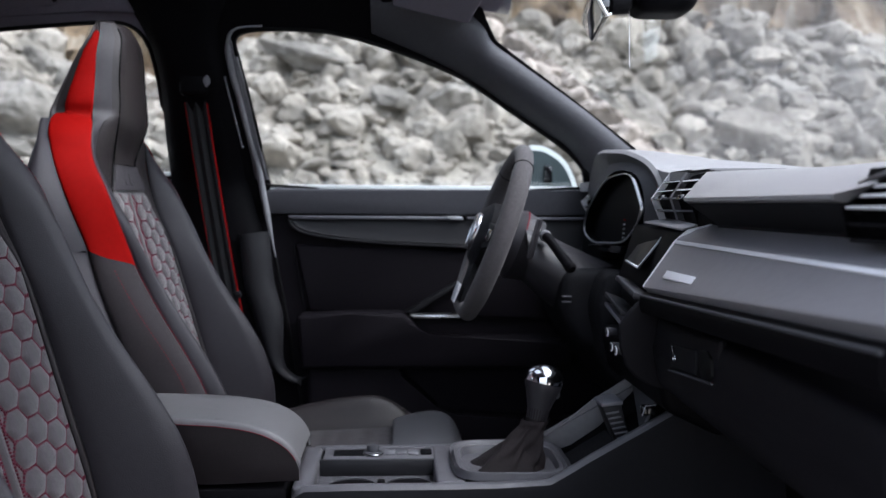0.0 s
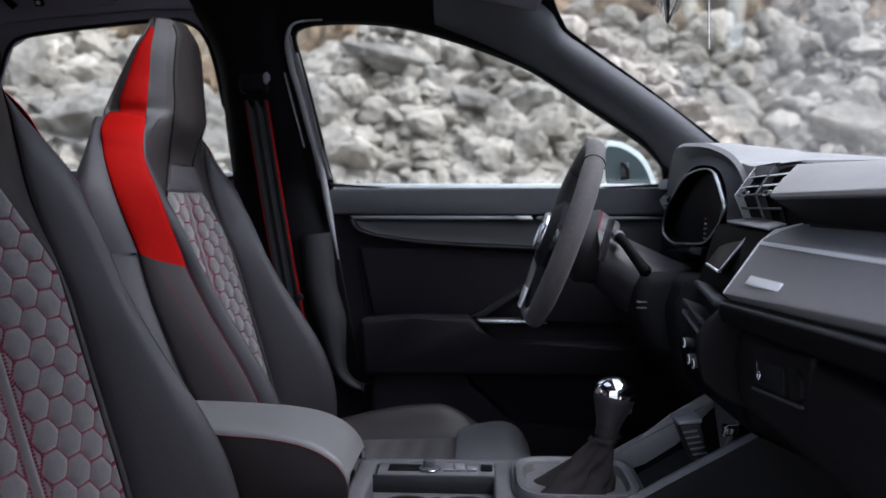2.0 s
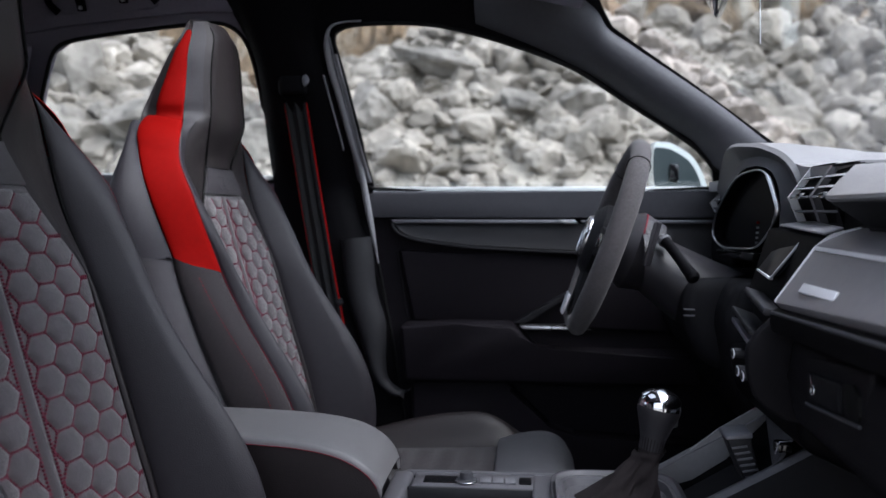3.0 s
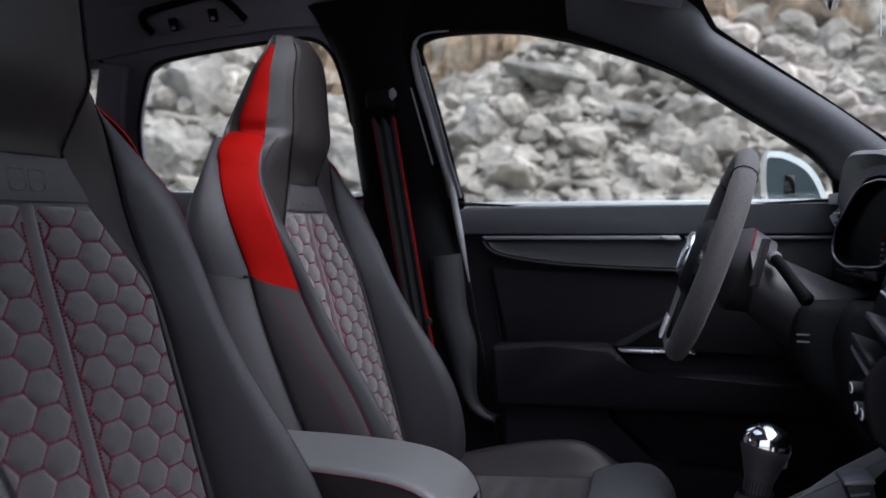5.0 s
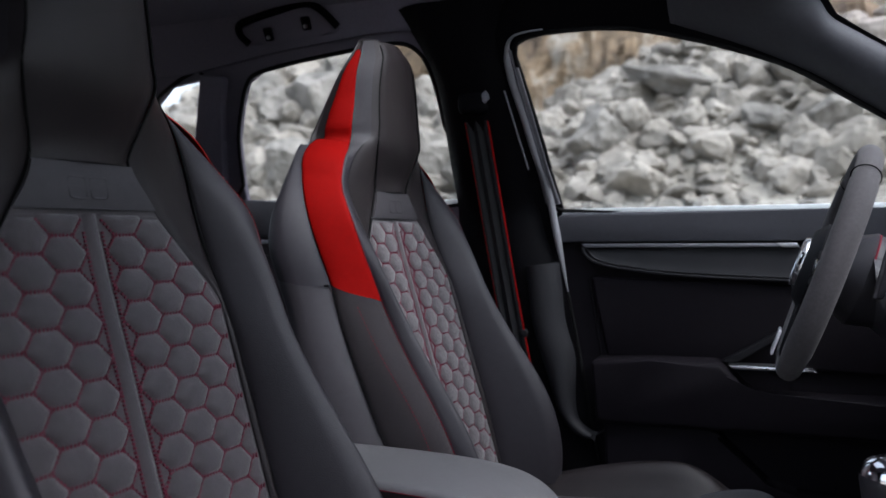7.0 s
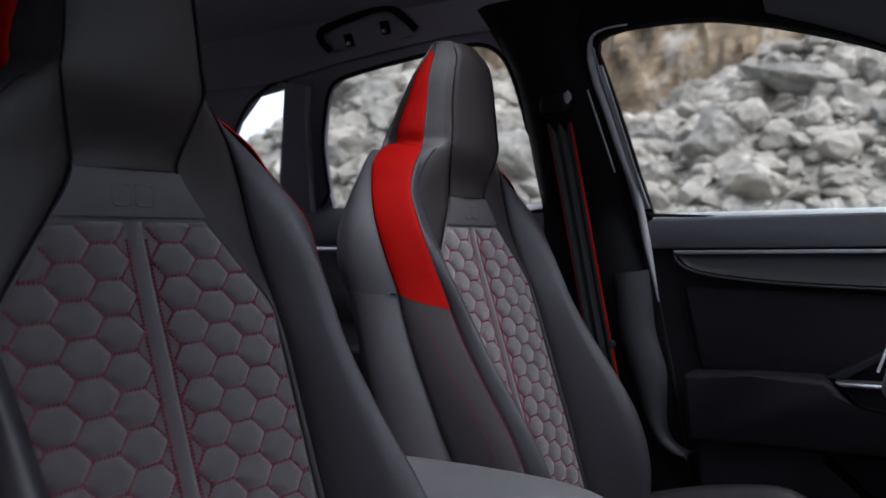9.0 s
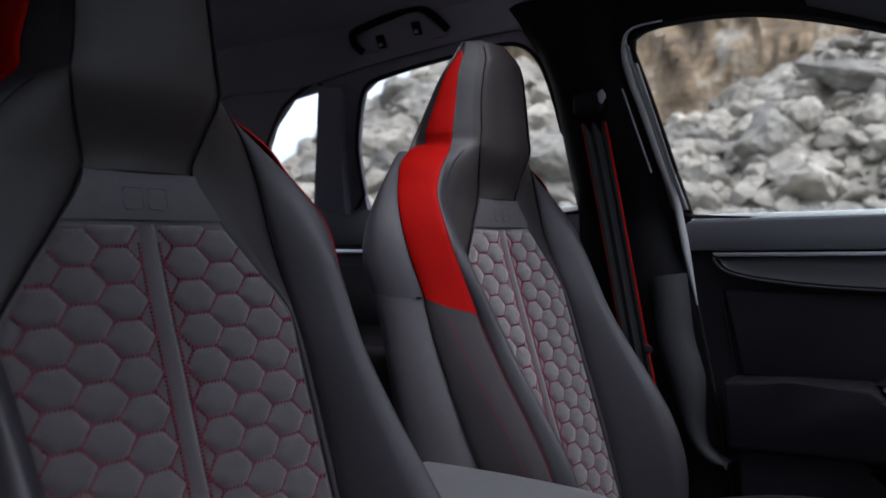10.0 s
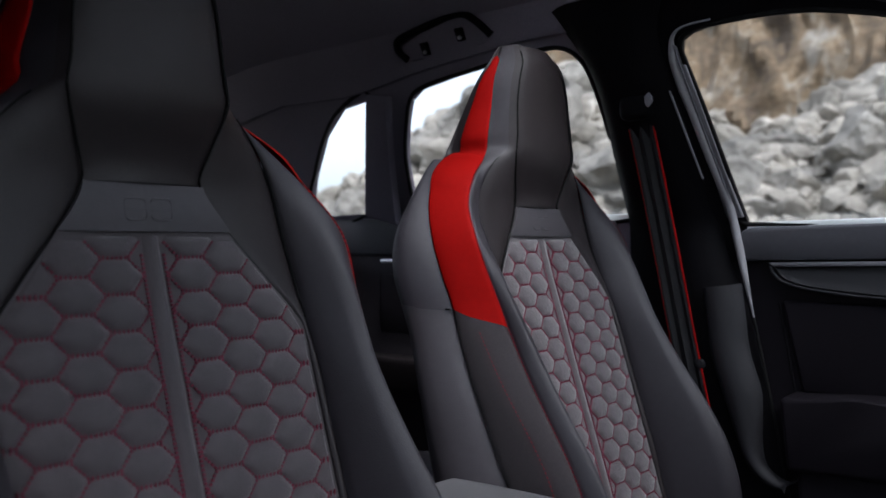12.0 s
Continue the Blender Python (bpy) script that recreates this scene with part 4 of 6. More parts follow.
part("door_pocket", slab([(0.15, 0.668, 0.61), (0.33, 0.668, 0.622), (0.37, 0.66, 0.59), (0.45, 0.655, 0.495), (0.50, 0.655, 0.48), (0.85, 0.655, 0.476), (0.85, 0.655, 0.30), (0.16, 0.668, 0.30)], (0, 0.06, 0), 0.01, 3), DOORLOW, door, "black plastic door pocket")
part("mirror_triangle", slab([(0.806, 0.690, 1.018), (0.88, 0.690, 1.018), (0.82, 0.655, 1.06)], (0, 0.02, 0), 0.004), GLOSS, door, "glossy black corner trim")

rear_door = thing("rear_door", "closed black rear car door", "car door")
part("upper_panel", profile([(-0.19, 0.96), (-0.19, 1.034), (-1.10, 1.075), (-1.10, 0.98)], 0.690, 0.735, 0.006), DOORTOP, rear_door, "grey soft upper door panel")
part("window_sill", slab([(-0.165, 0.706, 1.030), (-0.165, 0.706, 1.046), (-0.69, 0.706, 1.055), (-0.69, 0.706, 1.038)], (0, 0.05, 0), 0.002), PAINT, rear_door, "pale painted window sill edge")
part("door_body", profile([(-0.2, 0.3), (-0.2, 0.98), (-1.5, 1.03), (-1.5, 0.3)], 0.712, 0.76, 0.006), REAR_TRIM, rear_door)
part("chrome_strip", slab([(-0.80, 0.688, 0.965), (-0.25, 0.688, 0.955), (-0.25, 0.688, 0.946), (-0.80, 0.688, 0.956)], (0, 0.03, 0), 0.002), SATIN, rear_door, "thin satin aluminium strip")
part("armrest", slab([(-0.85, 0.64, 0.74), (-0.35, 0.64, 0.73), (-0.33, 0.64, 0.66), (-0.85, 0.64, 0.66)], (0, 0.08, 0), 0.012, 3), LEATHER, rear_door)
part("door_insert", slab([(-0.82, 0.705, 0.93), (-0.30, 0.705, 0.92), (-0.32, 0.705, 0.77), (-0.82, 0.705, 0.79)], (0, 0.02, 0), 0.006), REAR_TRIM, rear_door)

# window seals and frames
seals = thing("trim_2", "black rubber window seals", "window seal", kind="structure")
for loop in (FRONT_WIN, REAR_WIN, QUARTER_WIN):
    part("seal", tube([p - Vector((0, 0.001, 0)) for p in curve(on_side(loop), 3, closed=True)], 0.0045, 8, closed=True, up=(0, 1, 0.59)), RUBBER, seals)
# lip along pillar front edge and over the front door: seal highlight as grey
lip_line = [(0.075, 1.3425), (0.040, 1.3410), (0.018, 1.3360), (0.006, 1.325), (0.001, 1.308), (0.000, 1.290), (0.004, 1.250), (0.013, 1.205), (0.026, 1.125), (0.040, 1.055), (0.050, 0.99), (0.064, 0.915), (0.076, 0.852)]
lip = curve([(x, side_y(z) - (0.012 if z > 1.0 else 0.018), z) for x, z in lip_line], 6)
part("door_seal", tube(lip, [0.0016 + 0.0058 * min(1.0, max(0.0, (1.3425 - p.z) / 0.05)) * min(1.0, max(0.0, (p.z - 0.86) / 0.10)) for p in lip], 10), SEAL_HIGHLIGHT, seals, "soft door seal with its highlight put in as grey")
part("lower_seal", tube([(0.076, 0.697, 0.852), (0.094, 0.697, 0.755), (0.112, 0.697, 0.656), (0.15, 0.697, 0.42)], 0.0030, 8), RUBBER, seals, "black lower door seal")
part("frame_cover", grid([[Vector((x, side_y(z) + d, z)) for x, z in ((0.050, 1.03), (0.038, 1.107), (0.021, 1.215), (0.011, 1.283), (0.008, 1.315))] for d in (-0.016, -0.002)] , thick=0.003), DASH, seals)
part("frame_cover", slab(on_side([(0.030, 1.03), (0.060, 1.03), (0.045, 1.107), (0.029, 1.215), (0.018, 1.285), (0.003, 1.285), (0.012, 1.2)], -0.012), (0, 0.01, 0), 0.002), DASH, seals, "grey window frame cover")

# B pillar with belt
pillar = thing("trim_3", "black plastic pillar trim between the doors", "pillar trim", kind="structure")
rows = []
for z in [0.35 + 1.05 * i / 40 for i in range(41)]:
    lo = lerp_table([(0.35, -0.12), (0.75, -0.14), (0.95, -0.158), (1.1, -0.156), (1.26, -0.150), (1.33, -0.165), (1.40, -0.20)], z)[0]
    hi = lerp_table([(0.35, 0.17), (0.66, 0.105), (0.86, 0.063), (0.98, 0.022), (1.1, 0.002), (1.25, -0.012), (1.34, -0.02), (1.40, 0.01)], z)[0]
    rows.append([Vector((lo + (hi - lo) * j / 10, side_y(z) - 0.006 - 0.03 * (1 - (2 * j / 10 - 1) ** 4), z)) for j in range(11)])
part("upper_trim", grid(rows, thick=0.004), PLASTIC_DARK, pillar)
rows = []
hook = curve([(0.000, 0.650, 0.905), (0.006, 0.650, 0.850), (0.014, 0.650, 0.781), (0.045, 0.652, 0.680), (0.066, 0.654, 0.616), (0.090, 0.656, 0.582), (0.118, 0.660, 0.566), (0.136, 0.664, 0.574)], 6)
wide = [1.0 - 0.68 * min(1.0, max(0.0, (0.72 - p.z) / 0.13)) for p in hook]
for d, o in ((0.0, 0.030), (0.001, 0.012), (0.006, 0.003), (0.014, -0.002), (0.026, -0.003), (0.042, 0.001), (0.056, 0.010), (0.062, 0.022)):
    rows.append([p + Vector((d * f_, o * (0.5 + 0.5 * f_), 0.12 * d)) for f_, p in zip(wide, hook)])
part("lower_trim", grid(rows, thick=0.003), PILLAR, pillar, "black rounded lower pillar cover", sharp=60)
part("slide_edge", tube([(-0.009, 0.548, 1.242), (0.002, 0.591, 1.169), (0.013, 0.633, 1.098)], 0.0020, 6), DASH, pillar)
belt = thing("seat_belt", "black seat belt with red edges on the pillar", "seat belt")
c = curve([(-0.080, 0.552, 1.245), (-0.077, 0.577, 1.20), (-0.066, 0.608, 1.08), (-0.048, 0.626, 0.94), (-0.024, 0.633, 0.79), (0.012, 0.636, 0.60)], 6)
part("webbing", grid([[p + Vector((d, -0.003 * math.cos(d / 0.022 * 7), 0)) for p in c] for d in [0.022 * k / 6 for k in range(-6, 7)]], thick=0.0015), WEBBING, belt)
for d in (-0.0225, 0.0235):
    part("edge_cord", tube([p + Vector((d, -0.002, 0)) for p in c], 0.0017, 6), RED, belt, "red belt edge")
g = part("belt_guide", box((-0.106, 0.545, 1.202), (-0.046, 0.580, 1.252), 0.014, 4), PLASTIC_DARK, belt, "black belt guide")
part("guide_clip", slab([(-0.052, 0.538, 1.238), (-0.043, 0.538, 1.245), (-0.040, 0.538, 1.236), (-0.036, 0.538, 1.229), (-0.046, 0.538, 1.218), (-0.051, 0.538, 1.226)], (0, 0.006, 0), 0.002), TRIM, g, "small bright clip")
part("anchor", lathe([(0.006, 0), (0.010, 0.004), (0.008, 0.012), (0.002, 0.014)], (0.0, 0.640, 0.772), (0, -1, 0), 16), PLASTIC, belt)

# grab handle over the rear door
grab = thing("grab_handle", "black folding grab handle under the roof", "grab handle")
def handle_at(x, z, out=0.0):
    return Vector((x, 0.462 + (1.42 - z) * 0.62 - out, z))


part("back_plate", slab([handle_at(x, z) for x, z in ((-0.550, 1.398), (-0.470, 1.413), (-0.405, 1.422), (-0.372, 1.420), (-0.345, 1.400), (-0.326, 1.376), (-0.345, 1.368), (-0.395, 1.372), (-0.490, 1.364), (-0.535, 1.362), (-0.552, 1.375))], (0, 0.03, 0.012), 0.006, 3), LINER, grab, "dark grey handle plate")
gc = curve([handle_at(x, z, 0.004) for x, z in ((-0.538, 1.366), (-0.552, 1.384), (-0.545, 1.402), (-0.500, 1.411), (-0.450, 1.418), (-0.405, 1.424), (-0.372, 1.422), (-0.348, 1.404), (-0.328, 1.380))], 6)
part("bar", tube(gc, 0.0075, 10, up=(0, 1, 0)), PLASTIC_DARK, grab, "black folded grip bar")
for x, z in ((-0.487, 1.380), (-0.396, 1.392)):
    m_ = part("mount", slab([handle_at(x - 0.010, z - 0.013, 0.006), handle_at(x + 0.008, z - 0.013, 0.006), handle_at(x + 0.010, z + 0.010, 0.006), handle_at(x - 0.010, z + 0.010, 0.006)], (0, 0.01, 0.004), 0.003), PLASTIC_DARK, grab)
    part("hinge_pin", lathe([(0.0040, 0), (0.0040, 0.003), (0.002, 0.004)], handle_at(x, z - 0.006, 0.006), (0, -1, -0.4), 12), SATIN, m_)

rail = on_side([(-1.15, 1.30), (-0.95, 1.33), (-0.76, 1.322), (-0.68, 1.328), (-0.60, 1.337), (-0.548, 1.344), (-0.464, 1.351), (-0.27, 1.364), (-0.20, 1.364), (-0.12, 1.356), (-0.06, 1.40), (-0.06, 1.455), (-0.8, 1.445), (-1.15, 1.40)], -0.014)
tagged(part("trim_5", slab(rail, (0, 0.013, 0), 0.003), LINER), "dark headliner rail over the rear door", "roof rail", kind="structure")

# ---------------------------------------------------------------- rear bench
bench = thing("rear_bench", "dark leather rear bench seat", "rear seat")
part("cushion", profile([(-0.80, 0.40), (-0.45, 0.40), (-0.42, 0.53), (-0.46, 0.56), (-0.80, 0.53)], -0.64, 0.64, 0.03, 4), REAR_TRIM, bench)
part("backrest", profile([(-0.80, 0.50), (-0.74, 0.52), (-0.86, 0.98), (-0.93, 0.99), (-0.95, 0.50)], -0.60, 0.60, 0.03, 4), REAR_TRIM, bench)
for y in (-0.36, 0.36):
    part("headrest", box((-0.95, y - 0.12, 0.98), (-0.87, y + 0.12, 1.045), 0.03, 4), REAR_TRIM, bench)
tagged(part("parcel_shelf", box((-1.55, -0.68, 0.96), (-0.94, 0.68, 0.98), 0.004), CARPET), "black carpeted parcel shelf", "parcel shelf", kind="structure")
pc = [(-0.685, 1.322), (-0.832, 1.07), (-0.735, 1.04), (-0.695, 1.19), (-0.655, 1.262), (-0.622, 1.312)]
tagged(part("trim_4", slab(on_side(pc, -0.022), (0, 0.021, 0), 0.008, 3), LINER), "dark rear pillar trim", "pillar trim", kind="structure")

# ---------------------------------------------------------------- dashboard
SH = 0.04


def tapered(points, y0, y1, shear=0.0):
    """An outline in x and z drawn out along y whose points rise by their third number for each metre towards the passenger."""
    bm = grid([[Vector((x + shear * y, y, z + r * (-0.21 - y))) for x, z, r in points] for y in (y0, (y0 + y1) / 2, y1)], closed=True)
    bm.verts.ensure_lookup_table()
    bm.faces.new(bm.verts[:len(points)])
    bm.faces.new(bm.verts[-len(points):])
    return bm


dash = thing("dashboard", "dark grey dashboard with aluminium trim line", "dashboard")
gentle = [(0.726, 0.9802), (0.7212, 0.9825), (0.7222, 0.9865), (0.75, 0.999), (0.80, 1.016), (0.90, 1.026), (1.0, 1.031), (1.17, 1.03), (1.17, 0.93), (0.80, 0.93), (0.79, 0.968)]
steep = [(0.726, 0.9802, -0.250), (0.7212, 0.9825, -0.250), (0.7216, 0.9865, -0.248), (0.746, 1.004, -0.212), (0.7764, 1.0225, -0.168), (0.90, 1.029, -0.150), (1.0, 1.031, -0.135), (1.17, 1.03, -0.135),
         (1.17, 0.93, -0.135), (0.80, 0.93, -0.135), (0.79, 0.968, -0.145)]
rows = []
for k in range(13):
    t = k / 12
    f = min(1.0, t / 0.22)
    f = f * f * (3 - 2 * f)
    row = []
    for (gx, gz), (sx, sz, y0) in zip(gentle, steep):
        x, z = sx + (gx - sx) * f, sz + (gz - sz) * f
        y1 = -0.645 - 0.10 * min(1.0, max(0.0, (x - 0.722) / 0.05)) if z > 0.976 else -0.645
        y = y0 + (y1 - y0) * t
        row.append(Vector((x + SH * y, y, z)))
    rows.append(row)
bm = grid(rows, closed=True)
bm.verts.ensure_lookup_table()
bm.faces.new(bm.verts[:len(gentle)])
bm.faces.new(bm.verts[-len(gentle):])
part("upper_pad", bm, LIT_PAD, dash, "grained upper dashboard pad with windscreen light put in its grey")
# front below the pad's edge, coloured black for the shade there
part("recess", profile([(0.7255, 0.9795), (0.80, 0.9795), (0.80, 0.93), (0.768, 0.93), (0.764, 0.9535)], -0.662, -0.252, shear=SH), PLASTIC, dash, "front of the dashboard pad with its shade put in as black")
part("recess_back", profile([(0.772, 0.99), (0.80, 0.99), (0.80, 0.9), (0.772, 0.9)], -0.80, -0.12, shear=SH), PLASTIC_DARK, dash)
part("fascia", tapered([(0.775, 0.953, 0), (0.750, 0.9455, 0), (0.730, 0.9362, 0), (0.7255, 0.9335, 0), (0.7235, 0.9300, 0), (0.6845, 0.8745, 0.055), (0.683, 0.871, 0.055), (0.685, 0.868, 0.055), (0.70, 0.85, 0.05), (0.78, 0.85, 0.05)], -0.80, -0.21, SH), FASCIA, dash, "dark brushed aluminium fascia")
part("trim_line", profile([(0.7225, 0.9322), (0.7200, 0.9282), (0.723, 0.9276), (0.726, 0.9322)], -0.80, -0.212, 0.001, shear=SH), BRIGHT, dash, "thin satin aluminium line")
part("fascia_end", slab([(0.768, -0.208, 0.954), (0.733, -0.208, 0.946), (0.7155, -0.208, 0.931), (0.674, -0.208, 0.871), (0.683, -0.208, 0.865), (0.75, -0.208, 0.934)], (0, 0.008, 0), 0.002), BRIGHT, dash, "satin aluminium end edge")
part("badge", slab([(0.6880, -0.270, 0.8958), (0.6846, -0.378, 0.8970), (0.6784, -0.382, 0.8890), (0.6812, -0.272, 0.8866)], (-0.003, 0, 0.002), 0.001), BRIGHT, dash, "small bright metal badge")
part("gap", tapered([(0.70, 0.870, 0.05), (0.70, 0.856, 0.05), (0.73, 0.856, 0.05), (0.73, 0.870, 0.05)], -0.80, -0.212, SH), PLASTIC_DARK, dash)
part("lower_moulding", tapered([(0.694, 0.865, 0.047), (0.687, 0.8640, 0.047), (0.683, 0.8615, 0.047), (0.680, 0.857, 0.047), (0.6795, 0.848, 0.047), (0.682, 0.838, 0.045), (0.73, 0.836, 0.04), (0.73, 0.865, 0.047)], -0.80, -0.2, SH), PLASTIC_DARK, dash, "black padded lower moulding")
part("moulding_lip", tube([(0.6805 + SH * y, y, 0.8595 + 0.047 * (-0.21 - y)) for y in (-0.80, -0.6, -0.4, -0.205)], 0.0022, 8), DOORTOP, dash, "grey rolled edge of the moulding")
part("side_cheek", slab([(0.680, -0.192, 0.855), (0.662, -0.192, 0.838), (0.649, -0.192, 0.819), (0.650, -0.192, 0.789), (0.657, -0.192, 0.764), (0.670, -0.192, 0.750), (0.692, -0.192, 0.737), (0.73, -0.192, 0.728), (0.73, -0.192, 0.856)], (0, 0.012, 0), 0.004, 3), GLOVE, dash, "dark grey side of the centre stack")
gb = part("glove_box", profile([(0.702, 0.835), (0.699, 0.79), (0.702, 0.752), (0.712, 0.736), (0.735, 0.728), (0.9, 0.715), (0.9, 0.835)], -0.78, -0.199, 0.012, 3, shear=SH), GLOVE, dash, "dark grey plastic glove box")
part("latch_frame", slab([(0.690, -0.262, 0.824), (0.6815, -0.452, 0.841), (0.6815, -0.452, 0.786), (0.690, -0.266, 0.768)], (0.010, 0, 0), 0.005, 3), GLOVE, gb, "dark grey latch surround")
part("latch_recess", slab([(0.6845, -0.384, 0.818), (0.6800, -0.420, 0.824), (0.6790, -0.436, 0.818), (0.6790, -0.440, 0.800), (0.6805, -0.430, 0.792), (0.6845, -0.388, 0.789)], (0.008, 0, 0), 0.002), RUBBER, gb, "black finger recess beside the latch")
part("latch", slab([(0.6865, -0.277, 0.8085), (0.6805, -0.384, 0.8185), (0.6805, -0.388, 0.789), (0.6865, -0.284, 0.7790)], (0.006, 0, 0), 0.004, 3), PLASTIC, gb, "glove box latch with a key symbol")
part("latch_lip", tube([(0.686, -0.283, 0.7765), (0.682, -0.37, 0.7855), (0.6785, -0.444, 0.7930)], 0.0018, 6), DOORTOP, gb)
part("key_symbol", merge(tube([(0.6825, -0.312 + 0.004 * math.cos(a), 0.796 + 0.004 * math.sin(a)) for a in [k * 0.52 for k in range(12)]], 0.0009, 6, closed=True, up=(1, 0, 0)),
                          tube([(0.6825, -0.309, 0.800), (0.6832, -0.303, 0.809)], 0.0009, 6)), SATIN, gb)
part("knee_panel", profile([(0.72, 0.86), (0.70, 0.80), (0.72, 0.70), (0.78, 0.60), (0.9, 0.5), (0.95, 0.86)], 0.16, 0.70, 0.02, 3), PLASTIC, dash, "black knee panel under the steering column")
part("side_tray", profile([(0.80, 0.950), (0.79, 0.93), (0.79, 0.86), (0.9, 0.86), (0.9, 0.950)], 0.50, 0.70, 0.012, 3), PLASTIC, dash)
# rear edge of the dashboard along the windscreen
rows = []
for i in range(15):
    x = 0.785 + 0.395 * i / 14
    rows.append([Vector((x, y, 1.0285 + 0.004 * (i / 14) + 0.036 * math.exp(-((y - 0.32) / 0.20) ** 4) * max(0, 1 - ((x - 0.80) / 0.40) ** 2))) for y in [-0.14 + 0.84 * j / 28 for j in range(29)]])
part("dash_top", grid(rows, thick=0.02), LIT_PAD, dash, "grained dashboard top with windscreen light put in its grey")
part("dash_core", profile([(0.825, 1.010), (1.17, 1.02), (1.17, 0.6), (0.88, 0.6), (0.82, 0.9)], -0.14, 0.70, 0.004), PLASTIC_DARK, dash)

# air vents
def nose(z, x0, mid, up, down):
    """Depth of a vent's front: a nose at height mid that runs back above and below."""
    return x0 + (up * (z - mid) if z > mid else down * (mid - z))


def vent(name, y_left, y_right, z_lo, z_hi, mid, x0, slats, up=0.95, down=0.5, tab=True, slant=0.0, edge=None, edge_w=0.002):
    """A slatted air vent in the dashboard between two heights."""
    v = thing(name, "black air vent with slats and satin edges", "air vent", "dashboard air vents")
    zs = [z_lo, mid - 0.006, mid, mid + 0.006, z_hi]
    at = lambda y, z, d=0.0: Vector((nose(z, x0, mid, up, down) + d + SH * y, y, z))
    left = lambda z: y_left - slant * max(0.0, z - mid)
    part("outer_edge", grid([[at(left(z) + e, z, d) for z in zs] for e, d in ((-edge_w, -0.002), (edge_w, -0.002), (edge_w, 0.02), (-edge_w, 0.02))]), edge or BRIGHT, v)
    part("inner_edge", grid([[at(y_right + e, z, d) for z in zs] for e, d in ((-0.002, 0), (0.002, 0), (0.002, 0.02), (-0.002, 0.02))]), PLASTIC_DARK, v)
    part("top_edge", slab([at(y_left - slant * (z_hi - mid), z_hi), at(y_right, z_hi), at(y_right, z_hi, 0.006), at(y_left - slant * (z_hi - mid), z_hi, 0.006)], (0, 0, 0.002), 0.0008), PLASTIC, v)
    part("bottom_edge", slab([at(y_left, z_lo), at(y_right, z_lo), at(y_right, z_lo, 0.03), at(y_left, z_lo, 0.03)], (0, 0, -0.003), 0.001), PLASTIC, v)
    part("backing", grid([[at(y, z, 0.0115) for z in zs] for y in (y_left, y_right)], thick=0.002), PLASTIC_DARK, v)
    for z, mt in slats:
        part("slat", slab([at(left(z), z), at(y_right, z), at(y_right, z, 0.008) + Vector((0, 0, -0.001)), at(left(z), z, 0.008) + Vector((0, 0, -0.001))], (0, 0, 0.0032), 0.0012), PLASTIC_DARK, v)
        part("slat_edge", slab([at(left(z) - 0.003, z + 0.0002, -0.0014), at(y_right + 0.002, z + 0.0002, -0.0014), at(y_right + 0.002, z + 0.0030, -0.0014), at(left(z) - 0.003, z + 0.0030, -0.0014)], (0.002, 0, 0), 0.0005), mt, v)
    if tab:
        ym = (y_left + y_right) / 2
        part("thumb_tab", slab([at(ym - 0.012, mid - 0.003, -0.006), at(ym + 0.012, mid - 0.003, -0.006), at(ym + 0.010, mid + 0.005, -0.004), at(ym - 0.010, mid + 0.005, -0.004)], (0.012, 0, 0), 0.002), GLOSS, v)
    return v


vent("air_vent", 0.034, -0.058, 0.955, 1.028, 0.988, 0.756, [(0.968, TRIM), (0.986, TRIM), (0.998, BRIGHT), (1.012, BRIGHT)], up=0.72, down=0.42, edge_w=0.003)
vent("air_vent", -0.066, -0.150, 0.955, 1.025, 0.988, 0.758, [(0.968, TRIM), (0.986, TRIM), (0.998, BRIGHT), (1.011, BRIGHT)], up=0.64, down=0.35, edge=DASH, edge_w=0.006)
vent("air_vent", 0.66, 0.585, 0.965, 1.020, 0.985, 0.755, [(0.972, TRIM), (0.990, BRIGHT), (1.000, BRIGHT), (1.010, BRIGHT)], tab=False)
end_vent = vent("air_vent", -0.652, -0.82, 0.952, 1.006, 0.976, 0.728, [(0.9615, PLASTIC), (0.9745, BRIGHT), (0.9835, BRIGHT), (0.9905, BRIGHT)], up=0.35, down=0.2, tab=False, slant=2.2, edge=PLASTIC_DARK)
part("corner_edge", slab([(0.697, -0.678, 0.9935), (0.697, -0.678, 0.9955), (0.702, -0.74, 1.0090), (0.702, -0.74, 1.0065)], (0.003, 0, 0), 0.0008), SATIN, end_vent)

# screen and climate controls in the middle
screen = thing("touch_screen", "glossy black touch screen in the dashboard", "screen")
part("panel", slab([(0.765, 0.16, 0.945), (0.728, -0.20, 0.943), (0.696, -0.20, 0.856), (0.735, 0.16, 0.845)], (0.02, 0, 0.0), 0.004), PLASTIC_DARK, screen)
part("display", slab([(0.762, 0.07, 0.936), (0.738, -0.080, 0.9325), (0.7025, -0.080, 0.8885), (0.7265, 0.07, 0.8885)], (0.010, 0, 0.0), 0.002), SCREEN_GLASS, screen, "dark glass display")
part("bezel_edge", slab([(0.7255, 0.072, 0.8855), (0.7005, -0.082, 0.8855), (0.7005, -0.082, 0.8890), (0.7255, 0.072, 0.8890)], (0.006, 0, 0), 0.001), BRIGHT, screen, "thin bright lower edge")
part("bezel_side", slab([(0.7005, -0.082, 0.8865), (0.7365, -0.082, 0.9330), (0.7405, -0.082, 0.9330), (0.7045, -0.082, 0.8865)], (0, -0.0022, 0), 0.0006), SATIN, screen)
